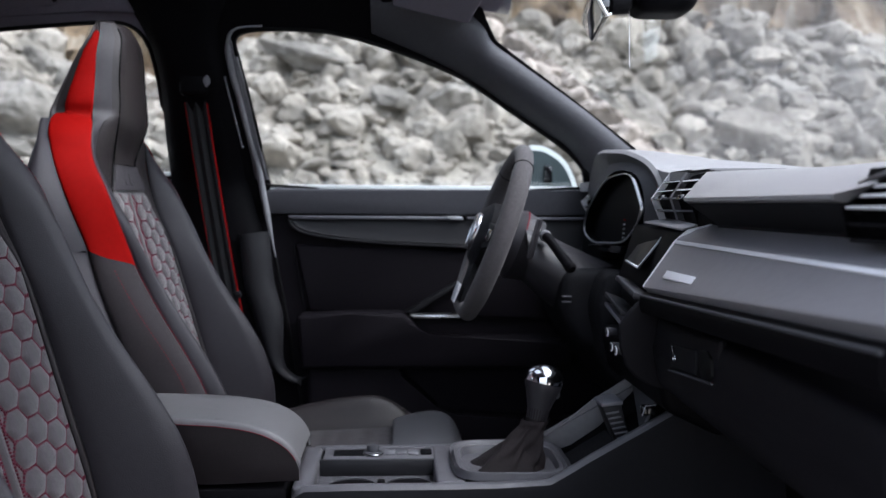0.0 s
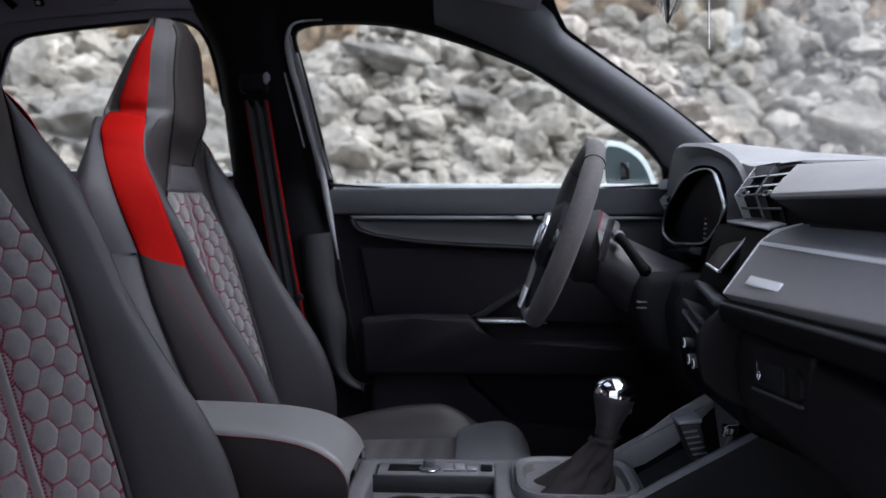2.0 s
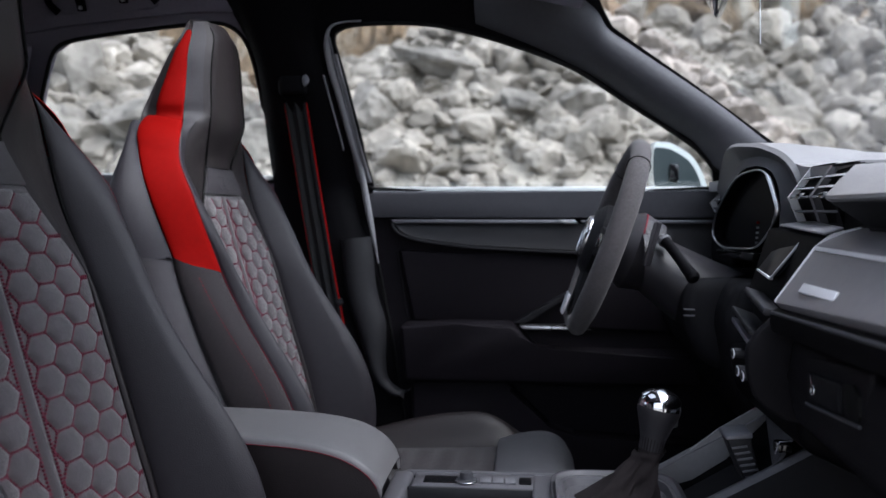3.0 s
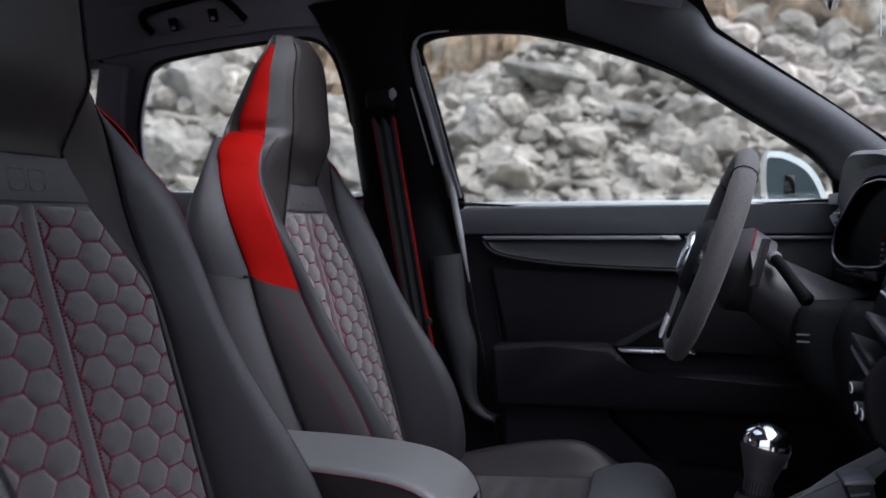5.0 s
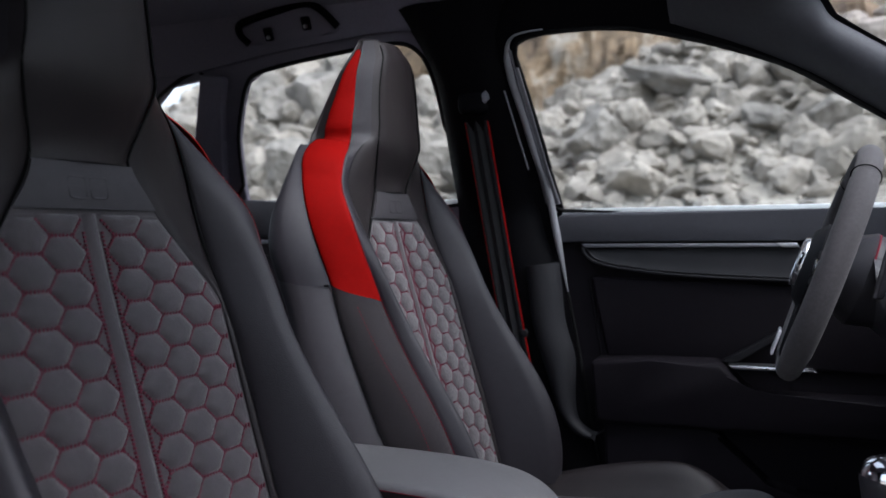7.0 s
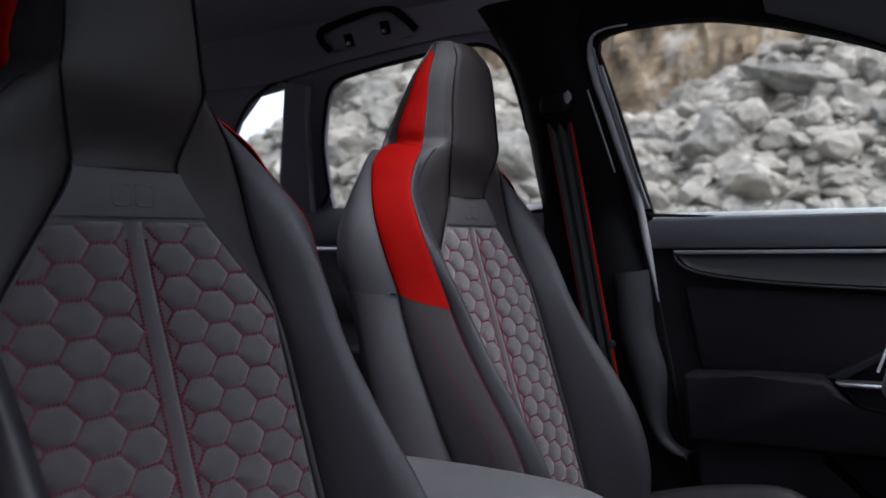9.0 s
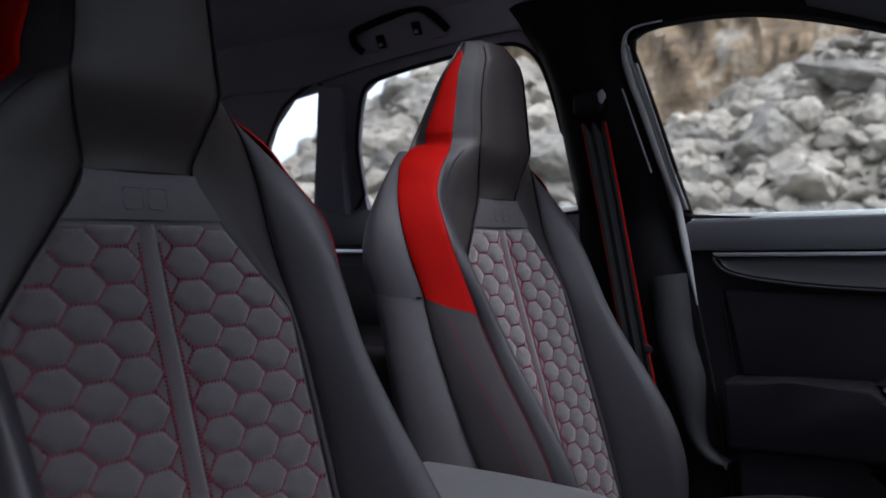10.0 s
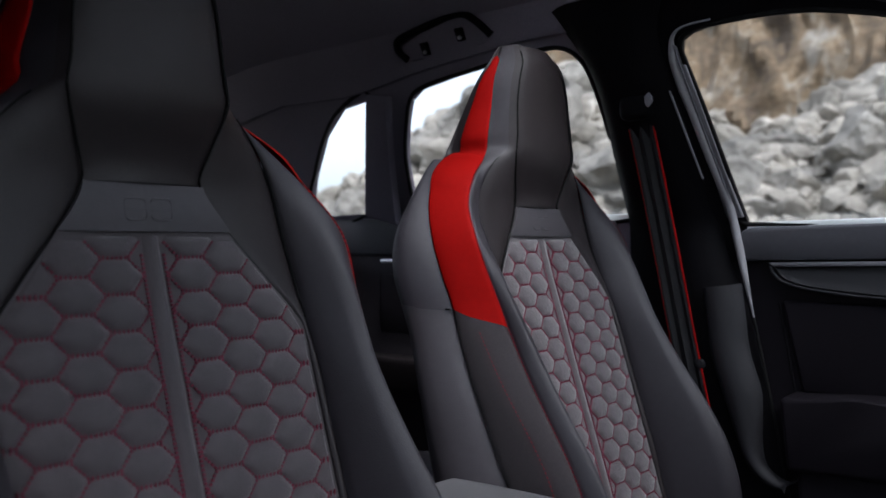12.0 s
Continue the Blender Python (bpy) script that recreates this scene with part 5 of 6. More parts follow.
part("shelf_lip", slab([(0.744, 0.030, 0.949), (0.724, -0.207, 0.944), (0.745, -0.207, 0.950), (0.785, 0.030, 0.954)], (0, 0, 0.003), 0.001), FASCIA, screen, "dark metal shelf over the screen")
climate = thing("climate_panel", "black climate control panel with metal knobs", "control panel")
part("panel", slab([(0.735, 0.13, 0.842), (0.700, -0.19, 0.852), (0.684, -0.19, 0.78), (0.735, 0.13, 0.76)], (0.03, 0, 0), 0.006), PLASTIC_DARK, climate)
part("ledge", slab([(0.694, 0.006, 0.8700), (0.678, -0.150, 0.8590), (0.676, -0.150, 0.8500), (0.692, 0.006, 0.8610)], (0.026, 0, -0.009), 0.003), SHROUD, climate, "dark grey ledge over the controls")
for z, mt in ((0.8345, PILLAR), (0.8190, TRIM)):
    part("shelf", slab([(0.690, 0.060, z + 0.0035), (0.671, -0.112, z - 0.0055), (0.670, -0.112, z - 0.0125), (0.689, 0.060, z - 0.0035)], (0.032, 0, -0.012), 0.002), mt, climate, "grey switch row")
for y, z in ((-0.062, 0.790), (-0.096, 0.774), (-0.128, 0.774)):
    k_ = part("knob", lathe([(0.0060, 0), (0.0064, 0.003), (0.0064, 0.012), (0.0055, 0.014), (0.003, 0.0145)], (0.681 + 0.06 * y, y, z), (-1, 0, 0.1), 20), SHROUD, climate, "dark metal knob")
    part("knob_rim", tube([(0.668 + 0.06 * y, y + 0.0059 * math.cos(t), z + 0.0059 * math.sin(t)) for t in [j * math.pi / 10 for j in range(20)]], 0.0010, 6, closed=True, up=(1, 0, 0)), BRIGHT, k_)
part("lower_panel", profile([(0.70, 0.775), (0.715, 0.70), (0.80, 0.66), (0.85, 0.775)], -0.18, 0.14, 0.012, 3), PLASTIC_DARK, climate)

# ---------------------------------------------------------------- instrument cluster
cluster = thing("instrument_cluster", "black instrument display under a curved hood", "instrument cluster")
face = curve([(0.765, 0.314, 1.032), (0.765, 0.221, 1.033), (0.765, 0.169, 1.020), (0.765, 0.133, 0.990), (0.765, 0.118, 0.969), (0.765, 0.153, 0.942), (0.764, 0.213, 0.916), (0.763, 0.264, 0.908),
              (0.762, 0.36, 0.904), (0.762, 0.460, 0.902), (0.763, 0.545, 0.922), (0.765, 0.530, 0.963), (0.765, 0.450, 0.999), (0.765, 0.380, 1.023)], 4, closed=True)
part("display", slab([p + Vector((0.022, 0, 0)) for p in face], (0.006, 0, 0)), PLASTIC_DARK, cluster, "switched-off black display")
part("rim", tube(face, [0.0018 + (0.0020 if p.y < 0.17 and p.z > 0.955 else 0) for p in face], 8, closed=True, up=(1, 0, 0)), SATIN, cluster, "thin chrome rim")
part("rim_wall", grid([[p + Vector((d, 0, 0)) for p in face] for d in (0.0, 0.024)], closed=True), PLASTIC_DARK, cluster)
arch = curve([(0.769, 0.120, 0.945), (0.769, 0.122, 0.992), (0.769, 0.162, 1.026), (0.769, 0.240, 1.040), (0.769, 0.330, 1.040), (0.769, 0.400, 1.024), (0.769, 0.480, 0.990), (0.769, 0.550, 0.955)], 6)
brow = curve([(0.782, 0.062, 0.945), (0.780, 0.068, 1.000), (0.776, 0.125, 1.042), (0.772, 0.240, 1.068), (0.768, 0.340, 1.078), (0.766, 0.430, 1.082), (0.768, 0.490, 1.070), (0.772, 0.560, 1.010)], 6)
lip_ = [p + Vector((0.006, 0, 0.006)) for p in brow]


def back_of(p, x, f):
    return Vector((x, p.y, 0.945 + (p.z - 0.945) * f))


# the brow's darker grey holds the shadow under the hood
part("brow", grid([arch, [a.lerp(b, 0.5) + Vector((0.010, 0, 0)) for a, b in zip(arch, brow)], brow]), DOORTOP, cluster, "underside of the hood with its shade put in as dark grey")
part("hood", grid([brow, lip_, [back_of(p, 0.82, 1.0) for p in lip_], [back_of(p, 0.92, 0.92) for p in lip_], [back_of(p, 1.03, 0.76) for p in lip_], [back_of(p, 1.15, 0.6) for p in lip_]]), LIT_PAD, cluster, "grained hood over the display with windscreen light put in its grey")
for k in range(5):
    part("tell_tale", box((0.782, 0.294 + 0.002 * k, 0.948 - 0.0085 * k), (0.787, 0.2985 + 0.002 * k, 0.9515 - 0.0085 * k)), RED if k == 0 else SATIN, cluster)
part("lower_lip", slab([(0.752, 0.20, 0.905), (0.752, 0.47, 0.897), (0.757, 0.47, 0.884), (0.757, 0.22, 0.890)], (0.02, 0, 0), 0.003), GLOSS, cluster, "glossy lower edge")

# ---------------------------------------------------------------- steering wheel and column
wheel = thing("steering_wheel", "dark suede steering wheel with flat bottom", "steering wheel")
C, TILT = Vector((0.5385, 0.36, 0.917)), radians(20)
ux = Vector((math.sin(TILT), 0, math.cos(TILT)))
uy = Vector((0, 1, 0))
nx = ux.cross(uy)


def on_wheel(u, v, n):
    return C + uy * u + ux * v + nx * n


rim = []
for k in range(64):
    a = 2 * math.pi * k / 64
    rim.append(on_wheel(0.169 * math.cos(a), max(0.169 * math.sin(a), -0.150 + 0.006 * math.cos(a) ** 2), 0))
SIGN = 1 if nx.x < 0 else -1
part("rim", tube(rim, [0.0175 if 8 > abs(k % 32 - 16) else 0.019 for k in range(64)], 16, closed=True, up=nx), SUEDE_DARK, wheel, "dark grey suede rim")
for a in (52, 128):
    ca, sa = math.cos(radians(a)), math.sin(radians(a))
    ring = [on_wheel(0.169 * ca, 0.169 * sa, 0) + (Vector((0, ca, 0)) + ux * sa - uy * 0).normalized() * 0.0192 * math.cos(t) + nx * 0.0192 * math.sin(t) for t in [k * math.pi / 8 for k in range(16)]]
    part("rim_seam", tube(ring, 0.0009, 5, closed=True), PLASTIC_DARK, wheel)
hub_c = on_wheel(0, -0.005, 0.008 * SIGN)
part("airbag_cover", lathe([(0.02, 0.026), (0.05, 0.022), (0.066, 0.008), (0.068, -0.008), (0.05, -0.02)][::-1], hub_c, nx * SIGN, 28), PLASTIC, wheel, "black airbag cover")
part("hub_ring", lathe([(0.026, 0.030), (0.030, 0.032), (0.037, 0.030), (0.039, 0.025), (0.038, 0.018)][::-1], hub_c, nx * SIGN, 32), SATIN, wheel, "satin metal ring round the hub")
em = [on_wheel(0.034 * (k - 1.5) * 0.55, 0, 0.036 * SIGN) for k in range(4)]
part("emblem", merge(*[tube([e + uy * 0.011 * math.cos(t) + ux * 0.011 * math.sin(t) for t in [j * math.pi / 8 for j in range(16)]], 0.0022, 6, closed=True, up=nx) for e in em]), CHROME, wheel, "chrome ring emblem")
for s_ in (1, -1):
    part("spoke", slab([on_wheel(s_ * 0.055, 0.022, 0.004), on_wheel(s_ * 0.158, 0.016, 0.002), on_wheel(s_ * 0.160, -0.022, 0.002), on_wheel(s_ * 0.055, -0.030, 0.004)], nx * 0.014 * SIGN, 0.004), PLASTIC, wheel)
    part("spoke_trim", slab([on_wheel(s_ * 0.085, 0.012, 0.018 * SIGN), on_wheel(s_ * 0.150, 0.008, 0.016 * SIGN), on_wheel(s_ * 0.150, -0.012, 0.016 * SIGN), on_wheel(s_ * 0.085, -0.018, 0.018 * SIGN)], nx * 0.004 * SIGN, 0.001), GLOSS, wheel)
part("lower_spoke", slab([on_wheel(-0.034, -0.055, 0.006), on_wheel(0.034, -0.055, 0.006), on_wheel(0.040, -0.145, 0.004), on_wheel(-0.040, -0.145, 0.004)], nx * 0.012 * SIGN, 0.003), PLASTIC, wheel, "black lower spoke")
part("lower_clip", slab([on_wheel(-0.034, -0.108, 0.024 * SIGN), on_wheel(0.034, -0.108, 0.024 * SIGN), on_wheel(0.026, -0.146, 0.024 * SIGN), on_wheel(-0.026, -0.146, 0.024 * SIGN)], nx * 0.004 * SIGN, 0.001), BRIGHT, wheel, "bright metal clip on the lower spoke")
part("column_boss", lathe([(0.055, -0.02), (0.07, -0.05), (0.06, -0.09)][::-1], C, nx * SIGN, 32), SHROUD, wheel, "dark grey boss behind the wheel")
part("red_ring", tube([C - nx * 0.052 * SIGN + uy * 0.0695 * math.cos(t) + ux * 0.0695 * math.sin(t) for t in [radians(105 + 3 * j) for j in range(17)]], 0.0018, 6, up=nx), SEAM_THREAD, wheel, "short dark red accent line")
column = thing("steering_column", "black steering column cover with stalks", "steering column")
rows = []
for k in range(9):
    t = k / 8
    top = 0.946 - 0.090 * t ** 0.9
    r1, r2 = 0.088 + 0.03 * t, 0.058 + 0.03 * t
    rows.append([Vector((0.597 + 0.19 * t, 0.355 + r1 * math.cos(a), top - r2 + r2 * math.sin(a))) for a in [j * 2 * math.pi / 28 for j in range(28)]])
part("shroud", grid(rows, closed=True), SHROUD, column, "dark grey column shroud", sharp=80)
for s_ in (1, -1):
    c_ = curve([(0.628, 0.355 + s_ * 0.075, 0.922), (0.634, 0.355 + s_ * 0.105, 0.912), (0.645, 0.355 + s_ * 0.145, 0.890), (0.655, 0.355 + s_ * 0.172, 0.872), (0.660, 0.355 + s_ * 0.184, 0.864)], 4)
    n_ = len(c_) - 1
    part("stalk", tube(c_, [0.0098 - 0.002 * math.sin(math.pi * i / n_) + 0.0025 * (i / n_) ** 2 - 0.006 * max(0.0, (i - n_ + 1.5) / 1.5) for i in range(n_ + 1)], 14), PLASTIC_DARK, column, "black control stalk")
    part("stalk_root", lathe([(0.004, -0.010), (0.009, -0.008), (0.0115, 0.0), (0.010, 0.007), (0.004, 0.010)], c_[1], (0.1, s_ * 0.9, -0.3), 18), DASH, column, "grey root of the stalk")
    part("paddle", slab([(0.606, 0.355 + s_ * 0.122, 0.952), (0.618, 0.355 + s_ * 0.085, 0.950), (0.600, 0.355 + s_ * 0.085, 0.878), (0.588, 0.355 + s_ * 0.118, 0.880)], (0.007, 0, 0), 0.0025, 3), SHROUD, column, "dark grey shift paddle")
part("knee_cover", profile([(0.66, 0.86), (0.648, 0.80), (0.685, 0.72), (0.76, 0.70), (0.80, 0.86)], 0.235, 0.50, 0.025, 4), PLASTIC, column, "black lower column cover")
for dz in (0.0, 0.010):
    part("label_bar", box((0.655, 0.2325, 0.800 + dz), (0.672, 0.240, 0.8022 + dz)), DASH, column, "small raised marking bar")

# ---------------------------------------------------------------- centre console
console = thing("centre_console", "black centre console with cup holders", "console")
part("side_wall", profile([(0.20, 0.28), (0.205, 0.560), (0.575, 0.562), (0.62, 0.585), (0.76, 0.668), (0.90, 0.75), (0.95, 0.28)], -0.1125, -0.100, 0.006, 2), PLASTIC, console, "black console side")
part("side_wall", profile([(0.20, 0.28), (0.205, 0.560), (0.575, 0.562), (0.62, 0.585), (0.76, 0.668), (0.90, 0.75), (0.95, 0.28)], 0.100, 0.1125, 0.006, 2), PLASTIC, console)
part("base", box((0.20, -0.099, 0.28), (0.75, 0.099, 0.525)), PLASTIC_DARK, console)
rim_x = [0.205, 0.212, 0.225, 0.30, 0.42, 0.50, 0.575, 0.60, 0.63, 0.66, 0.70, 0.74, 0.78]
rim_z = [0.551, 0.569, 0.577, 0.578, 0.578, 0.579, 0.583, 0.597, 0.615, 0.632, 0.654, 0.677, 0.700]
for side, nm, lab in ((-1, "near_rim", "grey rolled upper edge of the console"), (1, "far_rim", "")):
    cross = ((0.091, -0.005), (0.093, 0.0), (0.101, 0.001), (0.106, -0.001), (0.110, -0.005))
    outer = ((0.110, -0.005), (0.1125, -0.012), (0.1140, -0.030), (0.1150, -0.045), (0.1160, -0.09), (0.1170, -0.30))
    part(nm, grid([[Vector((x, side * y, z + dz)) for x, z in zip(rim_x[:9], rim_z)] for y, dz in cross]), CONSOLE, console, lab, sharp=60)
    part("ramp_rim", grid([[Vector((x, side * y, z + dz)) for x, z in zip(rim_x[8:], rim_z[8:])] for y, dz in cross]), CONSOLE, console, "grey rolled edge of the ramp", sharp=60)
    part("side_skin", grid([[Vector((x, side * y, z + dz)) for x, z in zip(rim_x, rim_z)] for y, dz in outer]), PLASTIC, console, "black console side skin", sharp=60)
part("rear_bar", box((0.206, -0.100, 0.545), (0.236, 0.10, 0.5775), 0.007, 3), CONSOLE, console)
part("cross_bar", box((0.413, -0.092, 0.545), (0.456, 0.095, 0.5785), 0.005, 3), CONSOLE, console)
part("button_deck", box((0.240, 0.028, 0.55), (0.416, 0.092, 0.5778), 0.003, 2), CONSOLE, console, "grey switch strip")
part("slot", box((0.255, 0.042, 0.575), (0.305, 0.075, 0.5790), 0.002), PLASTIC_DARK, console)
kn = part("volume_knob", lathe([(0.015, 0), (0.015, 0.003), (0.0098, 0.005), (0.0098, 0.0125), (0.0088, 0.0145), (0.002, 0.015)], (0.318, 0.050, 0.579), (0, 0, 1), 20), DOORTOP, console, "small dark grey rotary knob")
part("knob_ring", tube([(0.318 + 0.0155 * math.cos(t), 0.050 + 0.0155 * math.sin(t), 0.5805) for t in [j * math.pi / 12 for j in range(24)]], 0.0012, 6, closed=True), SATIN, kn)
for x in (0.338, 0.356, 0.374):
    part("button", box((x, 0.045, 0.577), (x + 0.016, 0.070, 0.5808), 0.0015, 2), DASH, console)
part("slot", box((0.394, 0.045, 0.577), (0.412, 0.070, 0.5812), 0.002), PLASTIC_DARK, console)
def plate_with_holes(outer, holes, z, thick):
    """A level plate with round holes."""
    bm = bmesh.new()
    loops = [outer] + [[(cx + r * math.cos(a), cy + r * math.sin(a)) for a in [k * math.pi / 16 for k in range(32)]] for cx, cy, r in holes]
    for lp in loops:
        vs = [bm.verts.new((x, y, z)) for x, y in lp]
        for a, b in zip(vs, vs[1:] + vs[:1]):
            bm.edges.new((a, b))
    bmesh.ops.triangle_fill(bm, edges=bm.edges[:], use_beauty=True, normal=(0, 0, 1))
    bmesh.ops.solidify(bm, geom=bm.faces[:], thickness=thick)
    return bm


cups = ((0.288, -0.022, 0.037), (0.374, -0.022, 0.037))
part("tray_floor", plate_with_holes([(0.234, -0.092), (0.416, -0.092), (0.416, 0.030), (0.234, 0.030)], cups, 0.551, 0.004), CONSOLE, console, "grey tray floor with two cup openings")
for cx, cy, r in cups:
    part("cup", lathe([(r - 0.004, -0.040), (r, -0.036), (r + 0.001, 0.0)], (cx, cy, 0.549), (0, 0, 1), 28), PLASTIC_DARK, console, "black cup holder")
part("cup_clip", box((0.326, -0.040, 0.551), (0.338, -0.006, 0.557), 0.003), PLASTIC_DARK, console)
part("tray_wall", box((0.235, 0.024, 0.55), (0.416, 0.031, 0.5772), 0.003), PILLAR, console)


def round_loop(cx, cy, a, b, z, n=40, p=4.5):
    out = []
    for k in range(n):
        t = 2 * math.pi * k / n
        c, s = math.cos(t), math.sin(t)
        r = (abs(c) ** p + abs(s) ** p) ** (-1 / p)
        out.append(Vector((cx + a * r * c, cy + b * r * s, z)))
    return out


# gear surround
part("gear_surround", grid([round_loop(0.528, -0.002, a, b, z) for a, b, z in ((0.090, 0.094, 0.580), (0.089, 0.093, 0.589), (0.086, 0.090, 0.5812), (0.083, 0.087, 0.5895), (0.078, 0.080, 0.5850), (0.073, 0.072, 0.5860), (0.070, 0.066, 0.5750), (0.060, 0.056, 0.572), (0.002, 0.002, 0.572))], closed=True), CONSOLE, console, "grey gear lever surround with a rounded recess")
part("surround_edge", tube(round_loop(0.528, -0.002, 0.0735, 0.0725, 0.5772), 0.0014, 6, closed=True), DASH, console)
part("ramp_floor", slab([(0.60, -0.098, 0.540), (0.60, 0.092, 0.540), (0.80, 0.092, 0.660), (0.80, -0.098, 0.660)], (0.01, 0, -0.02)), PLASTIC_DARK, console)
part("ramp_wall", slab([(x, 0.092, z) for x, z in ((0.560, 0.572), (0.578, 0.581), (0.597, 0.591), (0.635, 0.6165), (0.682, 0.654), (0.740, 0.691), (0.752, 0.672), (0.692, 0.609), (0.645, 0.578), (0.610, 0.566))], (0, 0.006, 0), 0.002), LIT_PAD, console, "satin grey side of the storage ramp")
part("storage_bin", slab([(0.615, -0.09, 0.556), (0.615, 0.085, 0.556), (0.70, 0.085, 0.607), (0.70, -0.09, 0.607)], (0.004, 0, -0.010), 0.003), PLASTIC, console)
gr = part("grip_block", slab([(0.6616, -0.052, 0.676), (0.6900, -0.052, 0.681), (0.7040, -0.052, 0.628), (0.6840, -0.052, 0.622)], (0, 0.045, 0), 0.003), PILLAR, console, "ribbed rubber grip block")
for k in range(6):
    x, z = 0.6665 + 0.0035 * k, 0.6670 - 0.0075 * k
    part("rib", slab([(x, -0.054, z), (x + 0.0195, -0.054, z + 0.0035), (x + 0.0202, -0.054, z + 0.0010), (x + 0.0007, -0.054, z - 0.0025)], (0, 0.004, 0), 0.0006), DASH, gr)
part("grip_cap", slab([(0.6590, -0.055, 0.6765), (0.6600, -0.055, 0.6815), (0.6915, -0.055, 0.6865), (0.6925, -0.055, 0.6800)], (0, 0.05, 0), 0.0015), TRIM, gr)
part("grip_foot", slab([(0.6835, -0.054, 0.6260), (0.7035, -0.054, 0.6320), (0.7045, -0.054, 0.6285), (0.6845, -0.054, 0.6225)], (0, 0.02, 0), 0.001), TRIM, gr)
part("socket_panel", slab([(0.742, 0.086, 0.690), (0.706, -0.093, 0.648), (0.734, -0.093, 0.712), (0.772, 0.086, 0.752)], (0.006, 0, -0.002), 0.003), DOORTOP, console, "dark grey panel at the head of the ramp")
part("usb_port", box((0.706, -0.108, 0.676), (0.726, -0.092, 0.690), 0.003, 2), GLOSS, console, "glossy black socket")
part("usb_edge", tube([(0.705, -0.109, 0.676), (0.710, -0.109, 0.691), (0.725, -0.109, 0.692)], 0.0009, 6), TRIM, console)

arm = thing("armrest", "grey leather centre armrest with red seam", "armrest")
ARM_TOP = [(-0.13, 0.677), (0.0, 0.675), (0.10, 0.670), (0.14, 0.664), (0.165, 0.657), (0.185, 0.647), (0.20, 0.636), (0.211, 0.622), (0.218, 0.606)]
arm_x = [-0.12, -0.06, 0.0, 0.05, 0.10, 0.13, 0.15, 0.165, 0.18, 0.19, 0.20, 0.207, 0.212, 0.217]
rows = []
for x in arm_x:
    top = lerp_table(ARM_TOP, x)[0]
    w_ = 0.0885 * (1 - 0.10 * max(0, (x - 0.17) / 0.05) ** 2)
    row = [(-w_, top - 0.014), (-w_ * 0.998, top - 0.009), (-w_ * 0.975, top - 0.004), (-w_ * 0.90, top - 0.001), (-w_ * 0.6, top), (0, top), (w_ * 0.6, top - 0.001), (w_ * 0.90, top - 0.004), (w_ * 0.975, top - 0.010), (w_, top - 0.022)]
    rows.append([Vector((x, y, z)) for y, z in row])
# light falling on the armrest top is put into the pad's lighter grey
part("pad", grid([list(curve(r, 3)) for r in rows], thick=0.006), LIT_ARM_LEATHER, arm, "leather armrest pad with light from above put in its grey")
for y in (-0.0905, 0.0865):
    part("side_skirt", slab([(x, y, lerp_table(ARM_TOP, x)[0] - 0.0100) for x in arm_x] + [(0.217, y, 0.582), (0.10, y, 0.578), (-0.12, y, 0.578)], (0, 0.004, 0), 0.0008), LEATHER, arm, "black leather armrest side")
part("red_seam", tube([(x, -0.0912, lerp_table(ARM_TOP, x)[0] - 0.0092) for x in arm_x[:-1]], 0.0007, 6), SEAM_THREAD, arm, "red seam")
part("lower_box", box((-0.15, -0.095, 0.30), (0.20, 0.095, 0.572), 0.008, 2), PLASTIC_DARK, arm)

# ---------------------------------------------------------------- gear lever
lever = thing("gear_lever", "gear lever with chrome knob and suede boot", "gear lever")
ax = Vector((0.20, 0.06, 1)).normalized()
kc = Vector((0.585, 0.025, 0.690))
part("knob", lathe([(0.0160, -0.056), (0.0178, -0.034), (0.0238, -0.014), (0.0290, 0.001), (0.0298, 0.009), (0.0288, 0.014)], kc, ax, 28), SHROUD, lever, "dark leather gear knob")
part("knob_cap", lathe([(0.0300, 0.008), (0.0302, 0.013), (0.0280, 0.022), (0.0215, 0.0295), (0.0120, 0.0342), (0.003, 0.0352)], kc, ax, 28), CHROME, lever, "polished chrome cap")
part("cap_inlay", lathe([(0.0160, 0.0318), (0.0108, 0.0350), (0.003, 0.0362)], kc, ax, 28), GLOSS, lever)
part("release_button", box(kc + Vector((0.014, -0.011, -0.018)), kc + Vector((0.0265, 0.011, 0.008)), 0.005, 3), SATIN, lever, "satin release button")
rows = []
for k in range(25):
    t = k / 24
    cx, cy, cz = 0.522 + 0.052 * t ** 0.9, 0.012 * t, 0.565 + 0.078 * t
    flare = 0.7 * (1 - t) ** 2.4 + 0.3 * (1 - t)
    rx, ry = 0.0190 + 0.042 * flare ** 1.35, 0.0195 + 0.034 * flare ** 1.3
    if t > 0.9:
        rx, ry = rx + 0.002, ry + 0.002
    ring = []
    for j in range(48):
        a = 2 * math.pi * j / 48
        p_ = 2 + 3 * (1 - t) ** 2
        sq = (abs(math.cos(a)) ** p_ + abs(math.sin(a)) ** p_) ** (-1 / p_)
        amp = math.sin(math.pi * min(1, 0.10 + t * 0.85)) ** 1.3
        fold = 1 + amp * (0.24 * math.sin(3 * a + 5.0 * t + 0.6) + 0.22 * abs(math.sin(4 * a - 3 * t)) - 0.12 + 0.10 * noise.noise((math.cos(a) * 2, math.sin(a) * 2, t * 4)))
        ring.append(Vector((cx + rx * sq * fold * math.cos(a), cy + ry * sq * fold * math.sin(a), cz + 0.004 * amp * math.sin(5 * a + 6 * t))))
    rows.append(ring)
part("boot", grid(rows, closed=True), BOOT, lever, "dark suede folded boot")
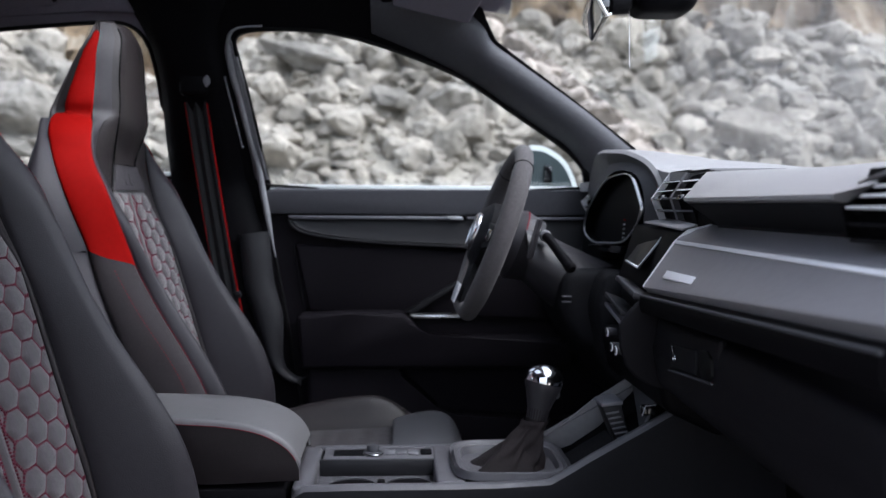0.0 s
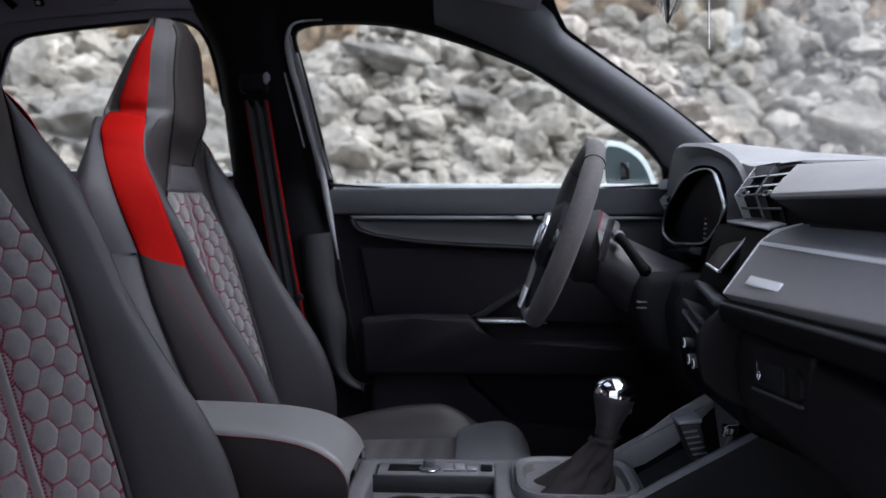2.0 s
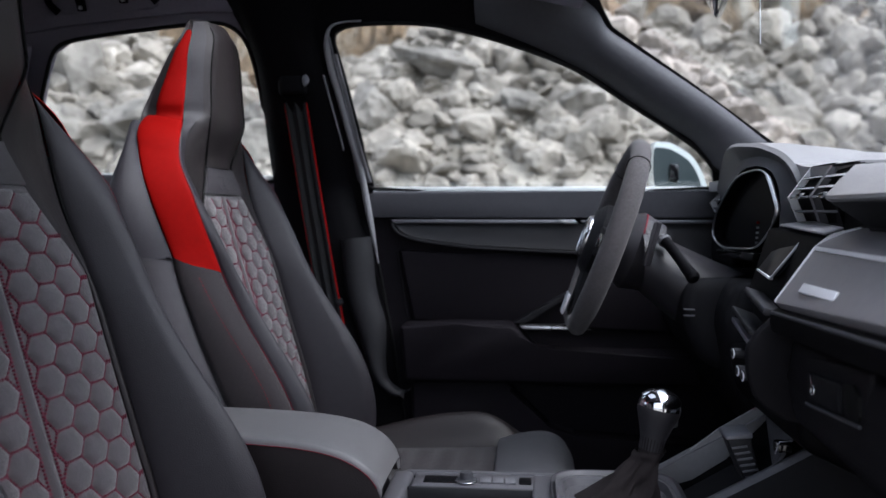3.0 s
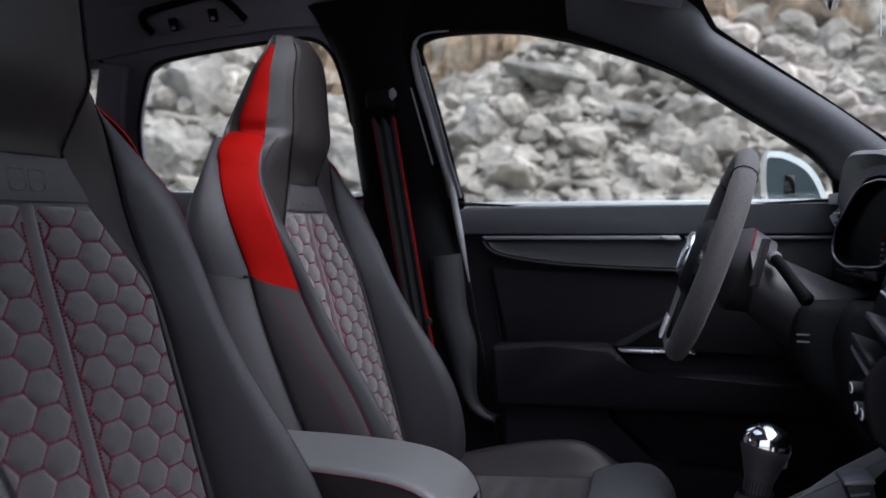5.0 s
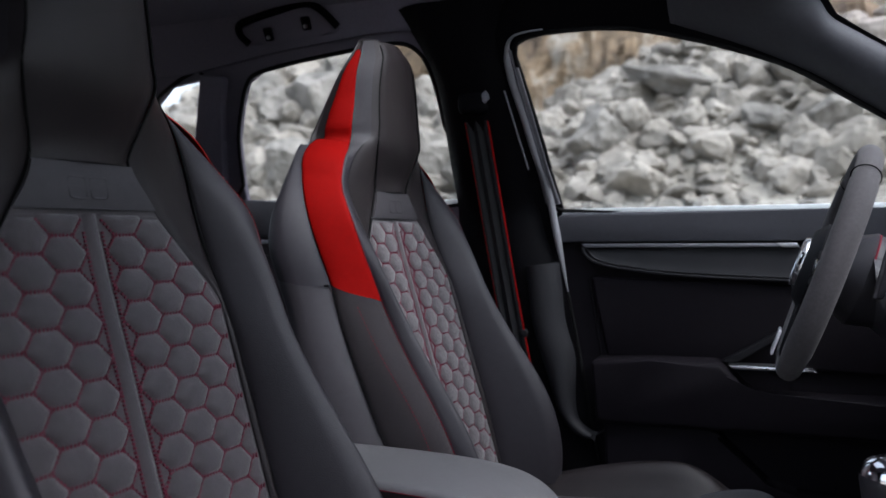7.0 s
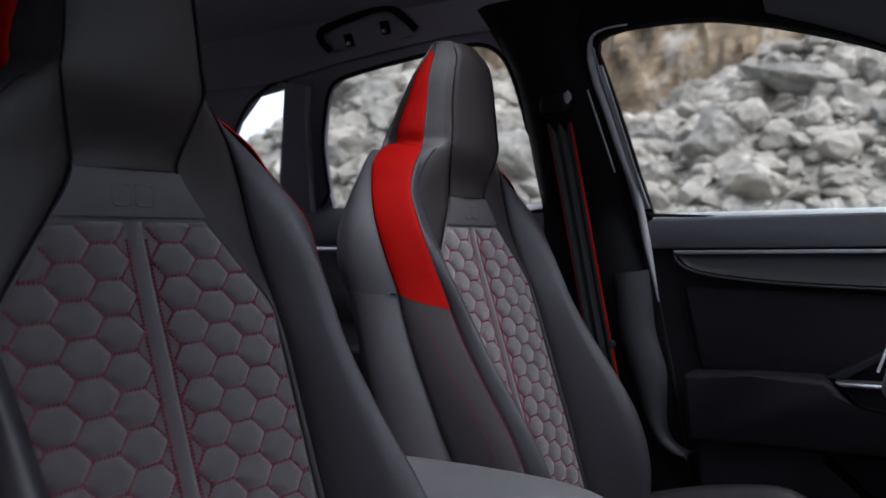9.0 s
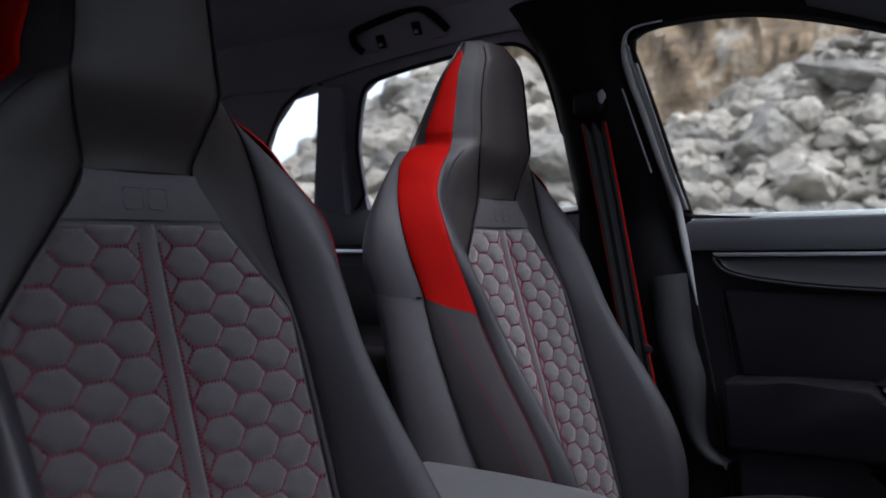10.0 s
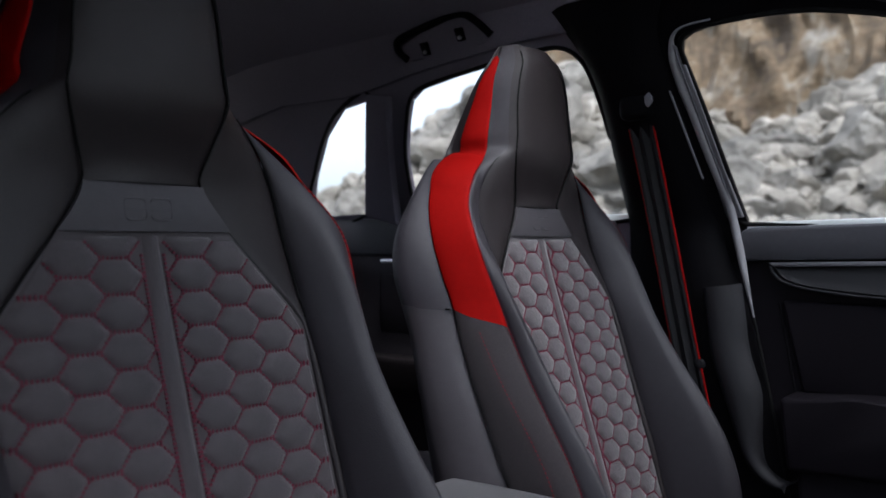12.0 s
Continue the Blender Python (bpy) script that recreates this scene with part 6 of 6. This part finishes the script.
part("collar", tube([kc + ax * -0.062, kc + ax * -0.050, kc + ax * -0.034, kc + ax * -0.018], [0.0165, 0.0165, 0.0178, 0.021], 24), BOOT, lever, "suede sleeve under the knob")

# ---------------------------------------------------------------- mirrors and visor
mirror = thing("door_mirror", "pale grey-green car door mirror housing", "door mirror")
out_l = curve([(0.720, 0.92, 1.131), (0.752, 0.92, 1.122), (0.793, 0.92, 1.092), (0.820, 0.92, 1.040), (0.816, 0.92, 1.016), (0.74, 0.92, 1.018), (0.705, 0.92, 1.022), (0.700, 0.92, 1.12)], 5, closed=True)
rows = []
for k, (d, s_) in enumerate(((0.0, 1.0), (0.03, 1.03), (0.09, 1.02), (0.14, 0.9), (0.17, 0.6), (0.175, 0.1))):
    cx_, cz_ = 0.78, 1.07
    rows.append([Vector((cx_ + (p.x - cx_) * s_, p.y + d, cz_ + (p.z - cz_) * s_)) for p in out_l])
part("housing", grid(rows, closed=True), PAINT, mirror, "pale grey-green painted mirror shell")
part("rim_face", slab([Vector((p.x, 0.919, p.z)) for p in out_l], (0, 0.004, 0)), PAINT, mirror, "bright painted mirror rim")
# the mirror's shaded side, its shade put into a dark teal colour
part("inner_face", slab([Vector((0.758 + (p.x - 0.765) * 0.90, 0.913, 1.063 + (p.z - 1.07) * 0.88)) for p in out_l], (0, 0.004, 0)), material("shaded_mirror_paint", (0.045, 0.062, 0.066), 0.30, coat=0.3, vary=0.1), mirror, "darker shaded mirror side")
part("arm_opening", slab([(0.736, 0.908, 1.080), (0.757, 0.908, 1.078), (0.758, 0.908, 1.034), (0.734, 0.908, 1.033)], (0, 0.008, 0), 0.003), GLOSS, mirror)
part("arm", slab([(0.755, 0.77, 0.985), (0.81, 0.77, 0.985), (0.79, 0.96, 1.005), (0.75, 0.96, 1.005)], (0, 0, 0.016), 0.005), PLASTIC_DARK, mirror)

rear_mirror = thing("interior_mirror", "black interior mirror hung at the windscreen", "rear mirror")
part("housing", slab([(0.635, -0.10, 1.315), (0.622, -0.115, 1.275), (0.642, -0.115, 1.240), (0.650, -0.10, 1.245), (0.664, -0.09, 1.30)], (0.03, 0.22, 0), 0.010, 3), GLOSS, rear_mirror, "glossy black mirror shell")
part("mirror_edge", tube([(0.622, -0.116, 1.276), (0.643, -0.116, 1.239), (0.650, -0.108, 1.243)], 0.0025, 6), SATIN, rear_mirror)
part("ball_joint", lathe([(0.012, 0), (0.020, 0.006), (0.020, 0.03), (0.014, 0.036)], (0.665, -0.02, 1.280), (1, 0, 0.1), 20), PLASTIC, rear_mirror)
part("sensor_cover", box((0.70, -0.055, 1.262), (0.80, 0.035, 1.34), 0.026, 5), PLASTIC_DARK, rear_mirror, "black sensor cover")
part("cable", tube([(0.700, -0.02, 1.275), (0.701, -0.02, 1.225), (0.702, -0.02, 1.185)], 0.0007, 6), SATIN, rear_mirror, "thin pale cable")
visor = thing("sun_visor", "dark folded sun visor under the roof", "sun visor")
part("panel", slab([(0.345, 0.13, 1.408), (0.345, 0.46, 1.376), (0.50, 0.475, 1.345), (0.535, 0.16, 1.378)], (0, 0, 0.016), 0.006, 3), LINER, visor)
part("hinge_rod", tube([(0.352, 0.46, 1.392), (0.30, 0.485, 1.39)], 0.005, 8), PLASTIC_DARK, visor)
